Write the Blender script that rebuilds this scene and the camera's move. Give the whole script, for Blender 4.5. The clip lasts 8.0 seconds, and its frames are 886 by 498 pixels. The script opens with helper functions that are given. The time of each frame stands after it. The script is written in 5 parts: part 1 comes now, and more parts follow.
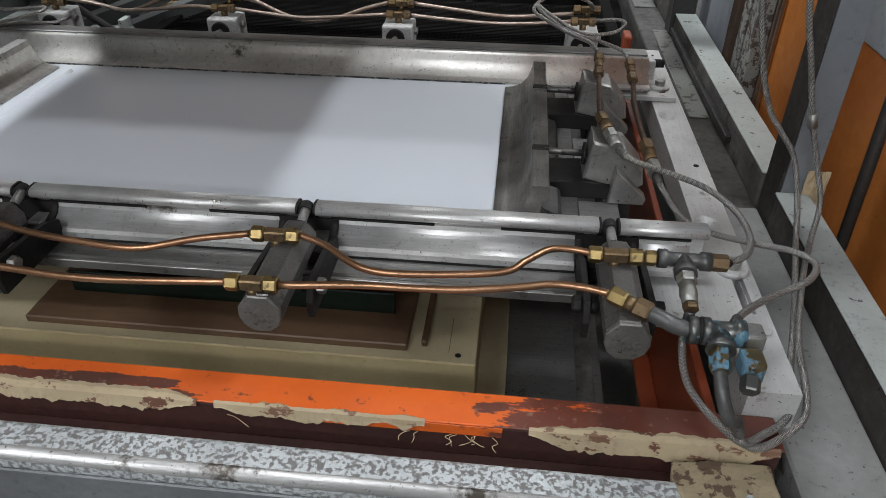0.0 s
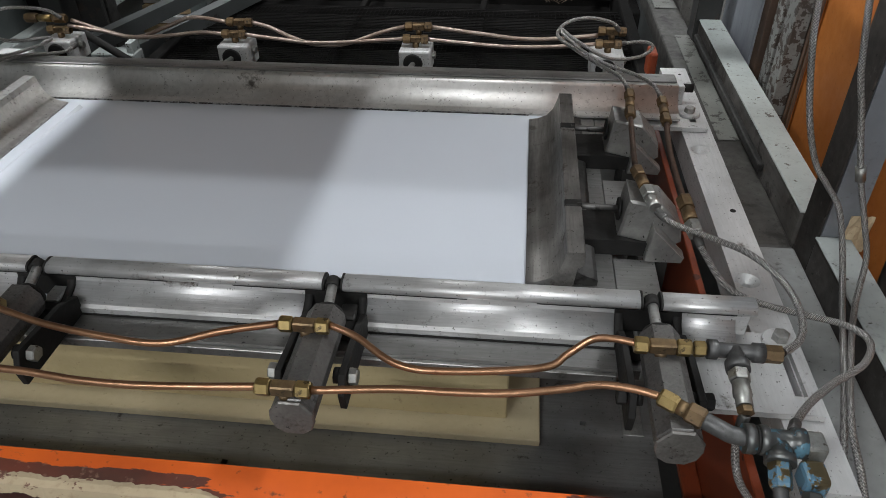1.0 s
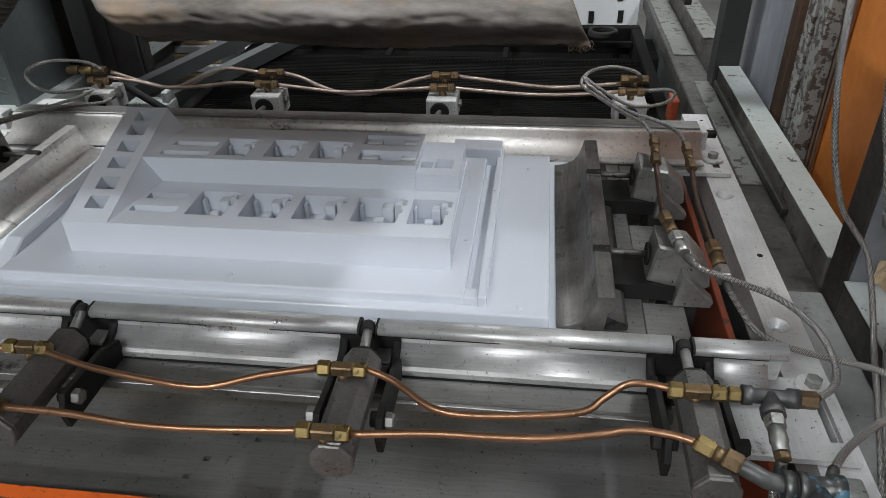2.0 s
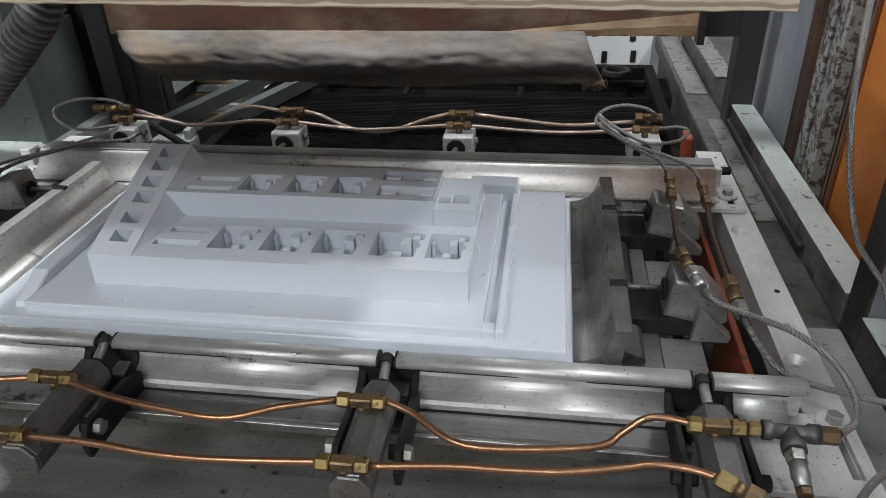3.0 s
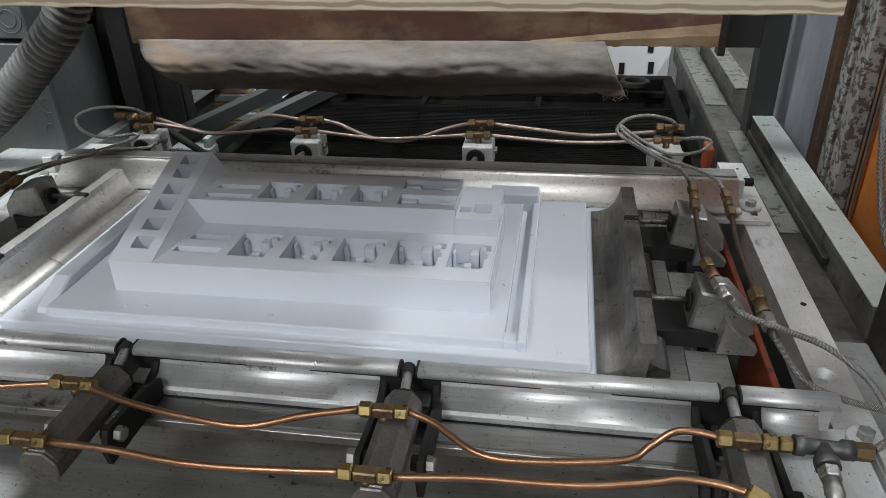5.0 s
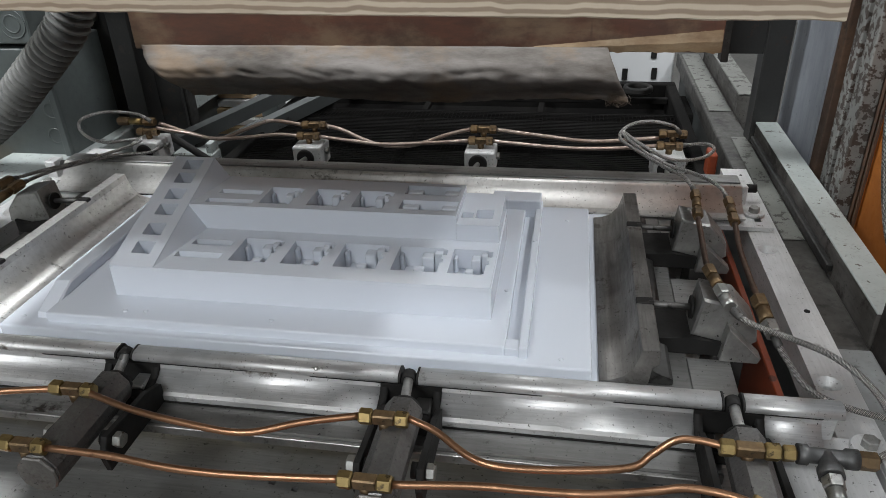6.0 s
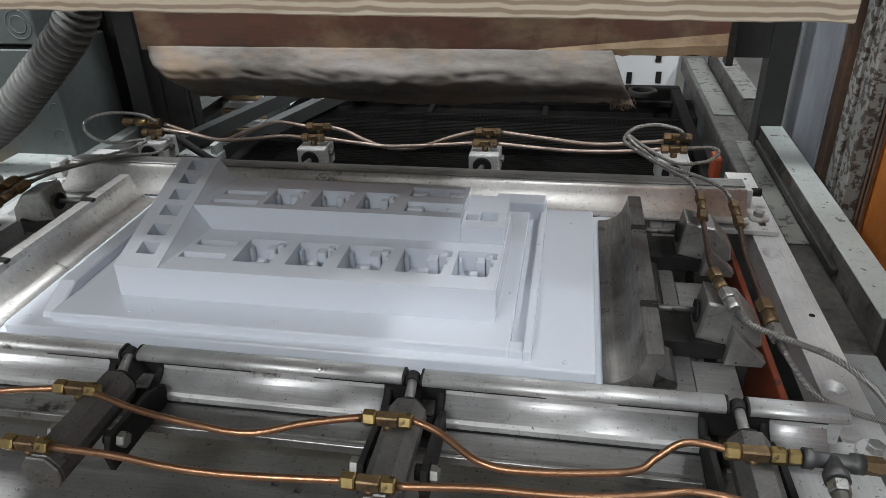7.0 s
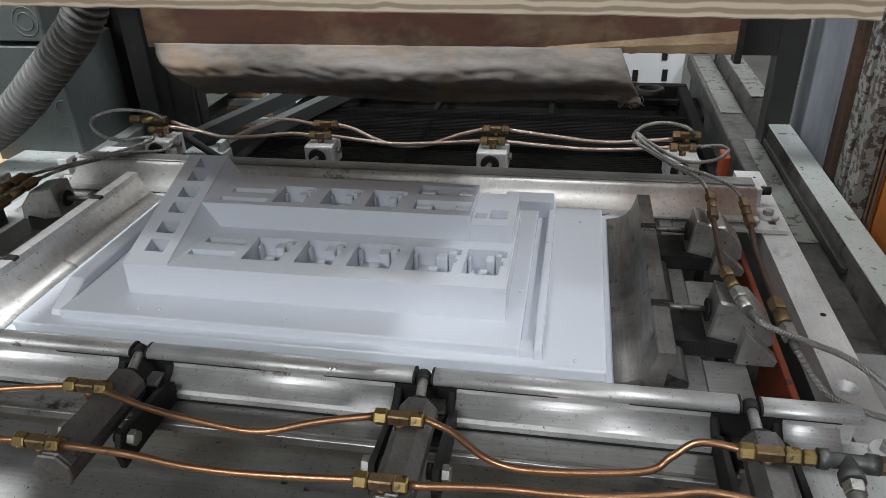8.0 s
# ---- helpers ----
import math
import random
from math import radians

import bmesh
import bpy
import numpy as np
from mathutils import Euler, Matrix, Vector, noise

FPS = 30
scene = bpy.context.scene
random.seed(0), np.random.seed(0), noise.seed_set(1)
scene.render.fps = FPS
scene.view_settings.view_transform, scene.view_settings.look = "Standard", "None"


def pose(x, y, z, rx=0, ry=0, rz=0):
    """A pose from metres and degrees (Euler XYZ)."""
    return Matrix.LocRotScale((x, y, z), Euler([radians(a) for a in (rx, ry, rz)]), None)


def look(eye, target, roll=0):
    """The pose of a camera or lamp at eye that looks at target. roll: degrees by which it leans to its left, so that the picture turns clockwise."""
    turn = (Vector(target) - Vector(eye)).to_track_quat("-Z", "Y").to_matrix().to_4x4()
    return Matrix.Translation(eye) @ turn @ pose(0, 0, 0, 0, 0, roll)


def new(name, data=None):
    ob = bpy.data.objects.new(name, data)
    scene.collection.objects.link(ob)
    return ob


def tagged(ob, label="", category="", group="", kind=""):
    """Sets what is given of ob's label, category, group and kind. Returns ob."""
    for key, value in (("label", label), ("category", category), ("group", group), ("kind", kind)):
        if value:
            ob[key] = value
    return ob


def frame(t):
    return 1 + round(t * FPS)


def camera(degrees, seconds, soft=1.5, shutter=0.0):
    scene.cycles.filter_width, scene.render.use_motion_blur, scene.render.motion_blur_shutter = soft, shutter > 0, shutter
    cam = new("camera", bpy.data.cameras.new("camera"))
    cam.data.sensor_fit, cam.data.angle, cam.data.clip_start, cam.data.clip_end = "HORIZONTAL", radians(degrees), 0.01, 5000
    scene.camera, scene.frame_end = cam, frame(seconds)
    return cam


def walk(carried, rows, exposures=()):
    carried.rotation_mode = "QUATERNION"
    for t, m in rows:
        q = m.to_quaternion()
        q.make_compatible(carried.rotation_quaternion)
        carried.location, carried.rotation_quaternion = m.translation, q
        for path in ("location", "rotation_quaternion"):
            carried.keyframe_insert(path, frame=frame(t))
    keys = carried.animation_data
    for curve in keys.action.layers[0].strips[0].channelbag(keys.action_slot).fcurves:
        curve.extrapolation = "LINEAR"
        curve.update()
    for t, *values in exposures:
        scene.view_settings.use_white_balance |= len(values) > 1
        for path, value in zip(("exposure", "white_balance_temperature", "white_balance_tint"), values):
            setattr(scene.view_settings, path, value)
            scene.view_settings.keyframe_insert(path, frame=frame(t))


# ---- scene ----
cam = camera(63.7, 8.0, 0.5)
PATH = [
    (0, (0.327, -0.972, 1.693), (0.155, 0.669, 0.563), 0.4),
    (0.5, (0.291, -0.874, 1.766), (0.152, 0.719, 0.564), 0.3),
    (1, (0.273, -0.842, 1.798), (0.086, 0.75, 0.603), -0.9),
    (1.5, (0.259, -0.85, 1.808), (0.043, 0.75, 0.628), -1.4),
    (2, (0.249, -0.861, 1.819), (0.01, 0.792, 0.718), -1.8),
    (2.2, (0.247, -0.867, 1.828), (-0.004, 0.807, 0.762), -1.8),
    (3.5, (0.237, -0.878, 1.818), (-0.05, 0.826, 0.812), -2.3),
    (4, (0.229, -0.877, 1.816), (-0.066, 0.83, 0.817), -2.3),
    (4.5, (0.223, -0.876, 1.815), (-0.083, 0.834, 0.825), -2.2),
    (6, (0.226, -0.868, 1.813), (-0.098, 0.851, 0.843), -2.2),
    (6.5, (0.227, -0.868, 1.811), (-0.102, 0.854, 0.848), -2.0),
    (7, (0.223, -0.869, 1.811), (-0.109, 0.852, 0.849), -2.0),
    (7.5, (0.217, -0.869, 1.81), (-0.117, 0.851, 0.845), -1.9),
    (8, (0.209, -0.867, 1.81), (-0.13, 0.851, 0.842), -2.0),
]
walk(cam, [(t, look(eye, target, roll)) for t, eye, target, roll in PATH])

# ---- world, lamps and exposure ----
scene.view_settings.exposure = 0.0
world = bpy.data.worlds.new("world")
scene.world = world
world.use_nodes = True
world.node_tree.nodes["Background"].inputs[0].default_value = (0.75, 0.82, 0.9, 1)
world.node_tree.nodes["Background"].inputs[1].default_value = 0.12

# Unseen lights; the one at x 2.36 fits a shadow edge, others mostly fill.
# (x, y, power, length, along): strip lights, run across ("x") or along ("y") the hall
LAMPS = [(-1.4, -2.7, 0.66, 1.2, "x"), (0.6, -2.7, 0.10, 1.2, "x"), (-1.2, -3.8, 0.75, 1.2, "x"), (0.8, -3.8, 0.15, 1.2, "x"), (2.6, -3.6, 0.22, 1.2, "x"),
         (-1.2, -6.2, 1.2, 1.2, "x"), (0.8, -6.2, 0.7, 1.2, "x"), (2.36, 0.3, 1.04, 2.4, "y"), (-2.5, 0.3, 1.7, 1.2, "y"), (-0.3, 1.0, 0.5, 1.2, "x"),
         (-1.8, 6.0, 0.9, 1.2, "x"), (1.6, 6.0, 0.6, 1.2, "x")]
LAMP_POWER = 94
CEILING_Z = 4.2


# ---- materials ----
def nodes_of(name):
    m = bpy.data.materials.new(name)
    m.use_nodes = True
    t = m.node_tree
    return m, t, t.nodes["Principled BSDF"]


def noise_node(t, scale, detail=4.0, stretch=None, rough=0.6, coords="Object"):
    co = t.nodes.new("ShaderNodeTexCoord")
    n = t.nodes.new("ShaderNodeTexNoise")
    n.inputs["Scale"].default_value = scale
    n.inputs["Detail"].default_value = detail
    n.inputs["Roughness"].default_value = rough
    if stretch:
        mp = t.nodes.new("ShaderNodeMapping")
        mp.inputs["Scale"].default_value = stretch
        t.links.new(co.outputs[coords], mp.inputs[0])
        t.links.new(mp.outputs[0], n.inputs["Vector"])
    else:
        t.links.new(co.outputs[coords], n.inputs["Vector"])
    return n


def ramp(t, src, lo, hi, a=0.0, b=1.0):
    r = t.nodes.new("ShaderNodeMapRange")
    r.clamp = True
    for i, v in zip((1, 2, 3, 4), (lo, hi, a, b)):
        r.inputs[i].default_value = v
    t.links.new(src, r.inputs[0])
    return r.outputs[0]


def mixc(t, fac, a, b):
    m = t.nodes.new("ShaderNodeMix")
    m.data_type = "RGBA"
    if isinstance(fac, float):
        m.inputs[0].default_value = fac
    else:
        t.links.new(fac, m.inputs[0])
    for sock, v in ((m.inputs[6], a), (m.inputs[7], b)):
        if isinstance(v, tuple):
            sock.default_value = (*v, 1)
        else:
            t.links.new(v, sock)
    return m.outputs[2]


def bump(t, b, height, strength=0.3, dist=0.002):
    n = t.nodes.new("ShaderNodeBump")
    n.inputs["Strength"].default_value = strength
    n.inputs["Distance"].default_value = dist
    t.links.new(height, n.inputs["Height"])
    t.links.new(n.outputs[0], b.inputs["Normal"])


def surface(name, base, second, rough=0.5, metal=0.0, big=6.0, small=60.0, stain=None, stain_at=0.62, stain_scale=12.0,
            rough2=None, stretch=None, relief=0.25, coat=0.0, speck=0.0):
    """Base and second colour mixed by large and fine noise, stains past a threshold, varied gloss, fine relief."""
    m, t, b = nodes_of(name)
    n1 = noise_node(t, big, 5)
    n2 = noise_node(t, small, 6, stretch)
    col = mixc(t, ramp(t, n1.outputs[0], 0.35, 0.68), base, second)
    col = mixc(t, ramp(t, n2.outputs[0], 0.35, 0.75, 0.0, 0.5), col, second)
    r2 = rough2 if rough2 is not None else min(1.0, rough + 0.18)
    if stain:
        n3 = noise_node(t, stain_scale, 8, None, 0.7)
        f = ramp(t, n3.outputs[0], stain_at, stain_at + 0.07)
        col = mixc(t, f, col, stain)
        n5 = noise_node(t, stain_scale * 7.0, 5, None, 0.7)
        col = mixc(t, ramp(t, n5.outputs[0], 0.60, 0.70, 0.0, 0.55), col, stain)
    if speck:
        n4 = noise_node(t, speck * 2.2, 2, None, 0.5)
        col = mixc(t, ramp(t, n4.outputs[0], 0.69, 0.72), col, tuple(c * 0.25 for c in second))
    t.links.new(col, b.inputs["Base Color"])
    t.links.new(ramp(t, n2.outputs[0], 0.3, 0.7, rough, r2), b.inputs["Roughness"])
    b.inputs["Metallic"].default_value = metal
    b.inputs["Coat Weight"].default_value = coat
    bump(t, b, n2.outputs[0], relief, 0.001)
    return m


def worn_paint(name, paint, under, at=0.55, scale=18.0, rough=0.45, under_metal=0.8, under_rough=0.3, dirt=(0.06, 0.055, 0.05), stretch=None):
    """Paint that has come off in sharp-edged patches, with the bare metal and dirt below."""
    m, t, b = nodes_of(name)
    n1 = noise_node(t, scale, 8, stretch, 0.65)
    n2 = noise_node(t, 5.0, 6)
    n3 = noise_node(t, 90.0, 4)
    f = ramp(t, n1.outputs[0], at, at + 0.02)
    p = mixc(t, ramp(t, n2.outputs[0], 0.4, 0.75, 0.0, 0.75), paint, tuple(c * 0.6 for c in paint))
    p = mixc(t, ramp(t, n3.outputs[0], 0.55, 0.8, 0.0, 0.5), p, dirt)
    u = mixc(t, ramp(t, n2.outputs[0], 0.35, 0.7), under, dirt)
    t.links.new(mixc(t, f, p, u), b.inputs["Base Color"])
    t.links.new(ramp(t, n1.outputs[0], at, at + 0.02, 0.0, under_metal), b.inputs["Metallic"])
    t.links.new(ramp(t, n1.outputs[0], at, at + 0.02, rough, under_rough), b.inputs["Roughness"])
    inv = ramp(t, n1.outputs[0], at, at + 0.02, 1.0, 0.0)
    bump(t, b, inv, 0.5, 0.0006)
    return m


def plywood_edge(name):
    m, t, b = nodes_of(name)
    co = t.nodes.new("ShaderNodeTexCoord")
    w = t.nodes.new("ShaderNodeTexWave")
    w.bands_direction = "Z"
    w.inputs["Scale"].default_value = 42.0
    w.inputs["Distortion"].default_value = 3.2
    w.inputs["Detail Scale"].default_value = 0.6
    t.links.new(co.outputs["Object"], w.inputs["Vector"])
    n = noise_node(t, 40.0, 6, (0.15, 1, 1))
    col = mixc(t, ramp(t, w.outputs[1], 0.25, 0.7), (0.27, 0.205, 0.15), (0.50, 0.42, 0.325))
    col = mixc(t, ramp(t, n.outputs[0], 0.45, 0.75, 0.0, 0.5), col, (0.22, 0.15, 0.10))
    t.links.new(col, b.inputs["Base Color"])
    b.inputs["Roughness"].default_value = 0.75
    bump(t, b, n.outputs[0], 0.4, 0.002)
    return m


def braid(name):
    """Woven steel wire, by the tube's own length and girth."""
    m, t, b = nodes_of(name)
    co = t.nodes.new("ShaderNodeTexCoord")
    waves = []
    for sx in (1, -1):
        mp = t.nodes.new("ShaderNodeMapping")
        mp.inputs["Scale"].default_value = (560.0, 10.0 * sx, 1)
        t.links.new(co.outputs["UV"], mp.inputs[0])
        w = t.nodes.new("ShaderNodeTexWave")
        w.bands_direction = "DIAGONAL"
        w.inputs["Scale"].default_value = 0.5
        w.inputs["Distortion"].default_value = 0.3
        t.links.new(mp.outputs[0], w.inputs["Vector"])
        waves.append(w.outputs[1])
    mx = t.nodes.new("ShaderNodeMath")
    mx.operation = "MULTIPLY"
    t.links.new(waves[0], mx.inputs[0])
    t.links.new(waves[1], mx.inputs[1])
    n = noise_node(t, 9.0, 5)
    col = mixc(t, ramp(t, mx.outputs[0], 0.0, 0.45), (0.06, 0.056, 0.052), (0.66, 0.65, 0.63))
    col = mixc(t, ramp(t, n.outputs[0], 0.50, 0.78, 0.0, 0.5), col, (0.20, 0.18, 0.15))
    t.links.new(col, b.inputs["Base Color"])
    b.inputs["Metallic"].default_value = 0.75
    b.inputs["Roughness"].default_value = 0.42
    bump(t, b, mx.outputs[0], 0.7, 0.0012)
    return m


def peeled_orange(name):
    """Orange paint that holds at the beam's middle and along its far edge, and has peeled to brown elsewhere."""
    m, t, b = nodes_of(name)
    co = t.nodes.new("ShaderNodeTexCoord")
    sep = t.nodes.new("ShaderNodeSeparateXYZ")
    t.links.new(co.outputs["Object"], sep.inputs[0])

    def calc(op, p, q):
        n = t.nodes.new("ShaderNodeMath")
        n.operation = op
        for sock, v in zip(n.inputs, (p, q)):
            if isinstance(v, float):
                sock.default_value = v
            else:
                t.links.new(v, sock)
        return n.outputs[0]

    mid = calc("MULTIPLY", ramp(t, sep.outputs[0], -0.16, -0.05), ramp(t, sep.outputs[0], 0.24, 0.48, 1.0, 0.0))
    keep = calc("MAXIMUM", mid, calc("MULTIPLY", ramp(t, sep.outputs[1], -0.284, -0.270), ramp(t, sep.outputs[0], 0.30, 0.55, 0.9, 0.15)))
    n1 = noise_node(t, 16.0, 8, (0.4, 1.4, 1), 0.68)
    n2 = noise_node(t, 60.0, 5)
    n3 = noise_node(t, 6.0, 5)
    f = ramp(t, calc("SUBTRACT", n1.outputs[0], calc("MULTIPLY", keep, 0.30)), 0.345, 0.365)
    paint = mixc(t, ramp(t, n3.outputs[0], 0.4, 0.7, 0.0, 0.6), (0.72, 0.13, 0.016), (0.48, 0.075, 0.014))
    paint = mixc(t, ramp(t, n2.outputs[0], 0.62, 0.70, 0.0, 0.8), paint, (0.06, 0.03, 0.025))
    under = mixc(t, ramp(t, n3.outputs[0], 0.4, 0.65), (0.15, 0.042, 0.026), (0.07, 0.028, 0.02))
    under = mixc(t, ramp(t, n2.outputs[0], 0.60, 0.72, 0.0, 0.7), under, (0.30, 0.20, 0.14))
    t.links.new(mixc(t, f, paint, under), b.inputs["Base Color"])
    b.inputs["Roughness"].default_value = 0.5
    bump(t, b, ramp(t, f, 0.0, 1.0, 1.0, 0.0), 0.5, 0.0006)
    return m


def scorched(name, base, dark, pale, rough):
    """Heat-stained board or cloth: broad lengthwise smears, blotches, thin drips and scratches."""
    m, t, b = nodes_of(name)
    smear = noise_node(t, 9.0, 8, (0.4, 1, 1.3), 0.68)
    blot = noise_node(t, 5.0, 6, (0.7, 1, 1), 0.62)
    fine = noise_node(t, 70.0, 5, (0.25, 1, 1), 0.65)
    drip = noise_node(t, 26.0, 4, (1, 1, 0.10), 0.6)
    col = mixc(t, ramp(t, smear.outputs[0], 0.36, 0.66), base, dark)
    col = mixc(t, ramp(t, blot.outputs[0], 0.50, 0.64, 0.0, 0.7), col, pale)
    col = mixc(t, ramp(t, drip.outputs[0], 0.64, 0.72, 0.0, 0.45), col, dark)
    col = mixc(t, ramp(t, fine.outputs[0], 0.55, 0.78, 0.0, 0.5), col, dark)
    t.links.new(col, b.inputs["Base Color"])
    b.inputs["Roughness"].default_value = rough
    bump(t, b, fine.outputs[0], 0.5, 0.0015)
    return m


ALU = surface("brushed_aluminium", (0.70, 0.70, 0.70), (0.36, 0.358, 0.352), 0.33, 0.65, 6, 240, (0.12, 0.105, 0.09), 0.60, 9, stretch=(0.05, 1, 1), rough2=0.52, relief=0.6, speck=110)
ALU_DULL = surface("dull_aluminium", (0.40, 0.395, 0.38), (0.21, 0.205, 0.197), 0.36, 0.8, 7, 60, (0.09, 0.082, 0.072), 0.60, 14, speck=80)
ALU_WHITE = surface("pale_milled_aluminium", (0.69, 0.69, 0.69), (0.46, 0.46, 0.455), 0.38, 0.3, 5, 260, (0.15, 0.135, 0.12), 0.61, 13, stretch=(1, 0.06, 1), relief=0.4, speck=100)
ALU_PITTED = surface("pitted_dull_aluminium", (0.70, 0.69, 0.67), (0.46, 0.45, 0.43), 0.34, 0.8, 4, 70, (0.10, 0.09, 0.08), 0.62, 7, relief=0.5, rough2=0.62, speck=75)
STEEL_OILY = surface("dark_oily_steel_plate", (0.32, 0.316, 0.308), (0.16, 0.157, 0.152), 0.36, 0.7, 4, 200, (0.045, 0.039, 0.034), 0.60, 9, stretch=(0.06, 1, 1), rough2=0.58, relief=0.45, speck=70)
STEEL = surface("oily_steel_plate", (0.40, 0.40, 0.39), (0.23, 0.226, 0.22), 0.34, 0.7, 4, 200, (0.06, 0.05, 0.045), 0.64, 11, stretch=(0.06, 1, 1), rough2=0.58, relief=0.45, speck=60)
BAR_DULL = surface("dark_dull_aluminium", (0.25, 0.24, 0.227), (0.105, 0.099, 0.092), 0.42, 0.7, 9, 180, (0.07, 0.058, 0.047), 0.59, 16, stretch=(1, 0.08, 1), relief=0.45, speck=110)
STEEL_DARK = surface("dark_worn_steel", (0.09, 0.087, 0.084), (0.035, 0.034, 0.032), 0.48, 0.6, 6, 50, (0.016, 0.015, 0.014), 0.58, 12)
CAST = surface("rough_cast_steel", (0.21, 0.206, 0.20), (0.085, 0.082, 0.079), 0.40, 0.75, 8, 200, (0.03, 0.028, 0.026), 0.58, 22, relief=0.7, speck=90)
# Black for real grease and also for the dark of gaps.
BLACK = surface("black_grease_and_gaps", (0.007, 0.0068, 0.0065), (0.016, 0.015, 0.014), 0.62, 0.0, 10, 80, relief=0.6)
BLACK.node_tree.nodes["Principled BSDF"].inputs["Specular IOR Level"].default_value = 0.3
COPPER = surface("copper_tube", (0.45, 0.25, 0.145), (0.27, 0.15, 0.085), 0.28, 0.92, 10, 120, (0.17, 0.09, 0.055), 0.60, 14, rough2=0.42)
COPPER_OLD = surface("tarnished_copper", (0.52, 0.44, 0.39), (0.28, 0.20, 0.16), 0.30, 0.9, 9, 120, (0.13, 0.085, 0.06), 0.60, 15)
BRASS = surface("brass", (0.44, 0.325, 0.14), (0.25, 0.18, 0.08), 0.28, 0.92, 20, 90, (0.08, 0.06, 0.035), 0.58, 60)
COPPER_DARK = surface("browned_copper", (0.15, 0.098, 0.075), (0.075, 0.053, 0.042), 0.40, 0.75, 10, 120, (0.05, 0.035, 0.028), 0.58, 18)
BRASS_OLD = surface("browned_brass", (0.26, 0.175, 0.09), (0.11, 0.075, 0.045), 0.42, 0.8, 20, 90, (0.045, 0.035, 0.025), 0.58, 50)
GALV = surface("zinc_plated_steel", (0.48, 0.48, 0.46), (0.30, 0.30, 0.28), 0.36, 0.9, 25, 110, (0.09, 0.075, 0.06), 0.60, 60)
MALLEABLE = surface("malleable_iron", (0.15, 0.15, 0.15), (0.07, 0.07, 0.07), 0.40, 0.6, 20, 120, (0.04, 0.034, 0.03), 0.60, 50)
BLUE_IRON = worn_paint("blue_smeared_iron", (0.09, 0.20, 0.27), (0.17, 0.18, 0.18), 0.42, 38, 0.38, 0.8, 0.38)
BRAID = braid("steel_braid")
PLASTIC = surface("white_plastic", (0.645, 0.68, 0.745), (0.64, 0.675, 0.74), 0.13, 0.0, 2.5, 25, rough2=0.18, relief=0.0)
PLASTIC.node_tree.nodes["Principled BSDF"].inputs["Subsurface Weight"].default_value = 0.0
GREY_PAINT = worn_paint("worn_grey_paint", (0.36, 0.39, 0.38), (0.10, 0.09, 0.08), 0.62, 40, 0.45, 0.6, 0.4)
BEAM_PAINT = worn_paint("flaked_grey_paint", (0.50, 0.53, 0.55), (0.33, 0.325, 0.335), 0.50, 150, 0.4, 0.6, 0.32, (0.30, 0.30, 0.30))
DARK_PAINT = worn_paint("dark_green_grey_paint", (0.085, 0.092, 0.092), (0.08, 0.08, 0.075), 0.60, 10, 0.5, 0.4, 0.5)
BOX_PAINT = surface("grey_green_enamel", (0.10, 0.115, 0.112), (0.068, 0.078, 0.077), 0.38, 0.0, 3, 40, (0.05, 0.055, 0.054), 0.66, 10)
ORANGE = worn_paint("worn_orange_paint", (0.72, 0.13, 0.016), (0.12, 0.030, 0.02), 0.60, 13, 0.5, 0.05, 0.6, (0.14, 0.045, 0.03), (0.4, 1.6, 1))
RED_ORANGE = worn_paint("worn_red_orange_paint", (0.27, 0.052, 0.018), (0.09, 0.03, 0.02), 0.64, 12, 0.5, 0.05, 0.6, (0.10, 0.04, 0.03))
PALE_PAINT = worn_paint("chipped_pale_grey_paint", (0.47, 0.51, 0.49), (0.12, 0.10, 0.085), 0.63, 30, 0.45, 0.4, 0.45, (0.13, 0.12, 0.11))
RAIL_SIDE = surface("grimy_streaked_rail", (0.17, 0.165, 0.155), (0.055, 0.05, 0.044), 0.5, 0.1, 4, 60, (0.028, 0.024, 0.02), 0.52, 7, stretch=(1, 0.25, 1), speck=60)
GREASE_DOTS = worn_paint("aluminium_dotted_with_grease", (0.02, 0.018, 0.016), (0.5, 0.5, 0.49), 0.52, 95, 0.5, 0.6, 0.4)
BEAM_FACE = surface("dark_blue_grey_beam_face", (0.16, 0.17, 0.18), (0.10, 0.105, 0.11), 0.42, 0.1, 4, 60, (0.03, 0.03, 0.03), 0.62, 12)
BEAM_ORANGE = peeled_orange("orange_paint_peeled_to_brown")
PAD = worn_paint("crumpled_brown_tape", (0.29, 0.235, 0.15), (0.09, 0.055, 0.035), 0.52, 30, 0.8, 0.0, 0.8, (0.10, 0.07, 0.045))
LEDGE_GREY = surface("scuffed_grey_ledge", (0.30, 0.305, 0.30), (0.20, 0.20, 0.195), 0.45, 0.1, 5, 45, (0.06, 0.055, 0.05), 0.60, 9, speck=70)
# Darker copy of the grey paint that keeps far ledge and rail dim.
STRIP_PAINT = worn_paint("dimmed_grey_paint", (0.20, 0.203, 0.185), (0.06, 0.056, 0.05), 0.56, 34, 0.5, 0.2, 0.5, (0.09, 0.085, 0.075))
SCREEN_PAINT = surface("smeared_pale_blue_grey_paint", (0.33, 0.35, 0.385), (0.20, 0.215, 0.24), 0.45, 0.0, 2.5, 30, (0.09, 0.09, 0.095), 0.63, 5, stretch=(1, 1, 0.2))
POST_PLAIN = surface("smudged_blue_grey_paint", (0.20, 0.215, 0.235), (0.14, 0.15, 0.165), 0.5, 0.0, 3, 40, (0.07, 0.07, 0.07), 0.66, 8)
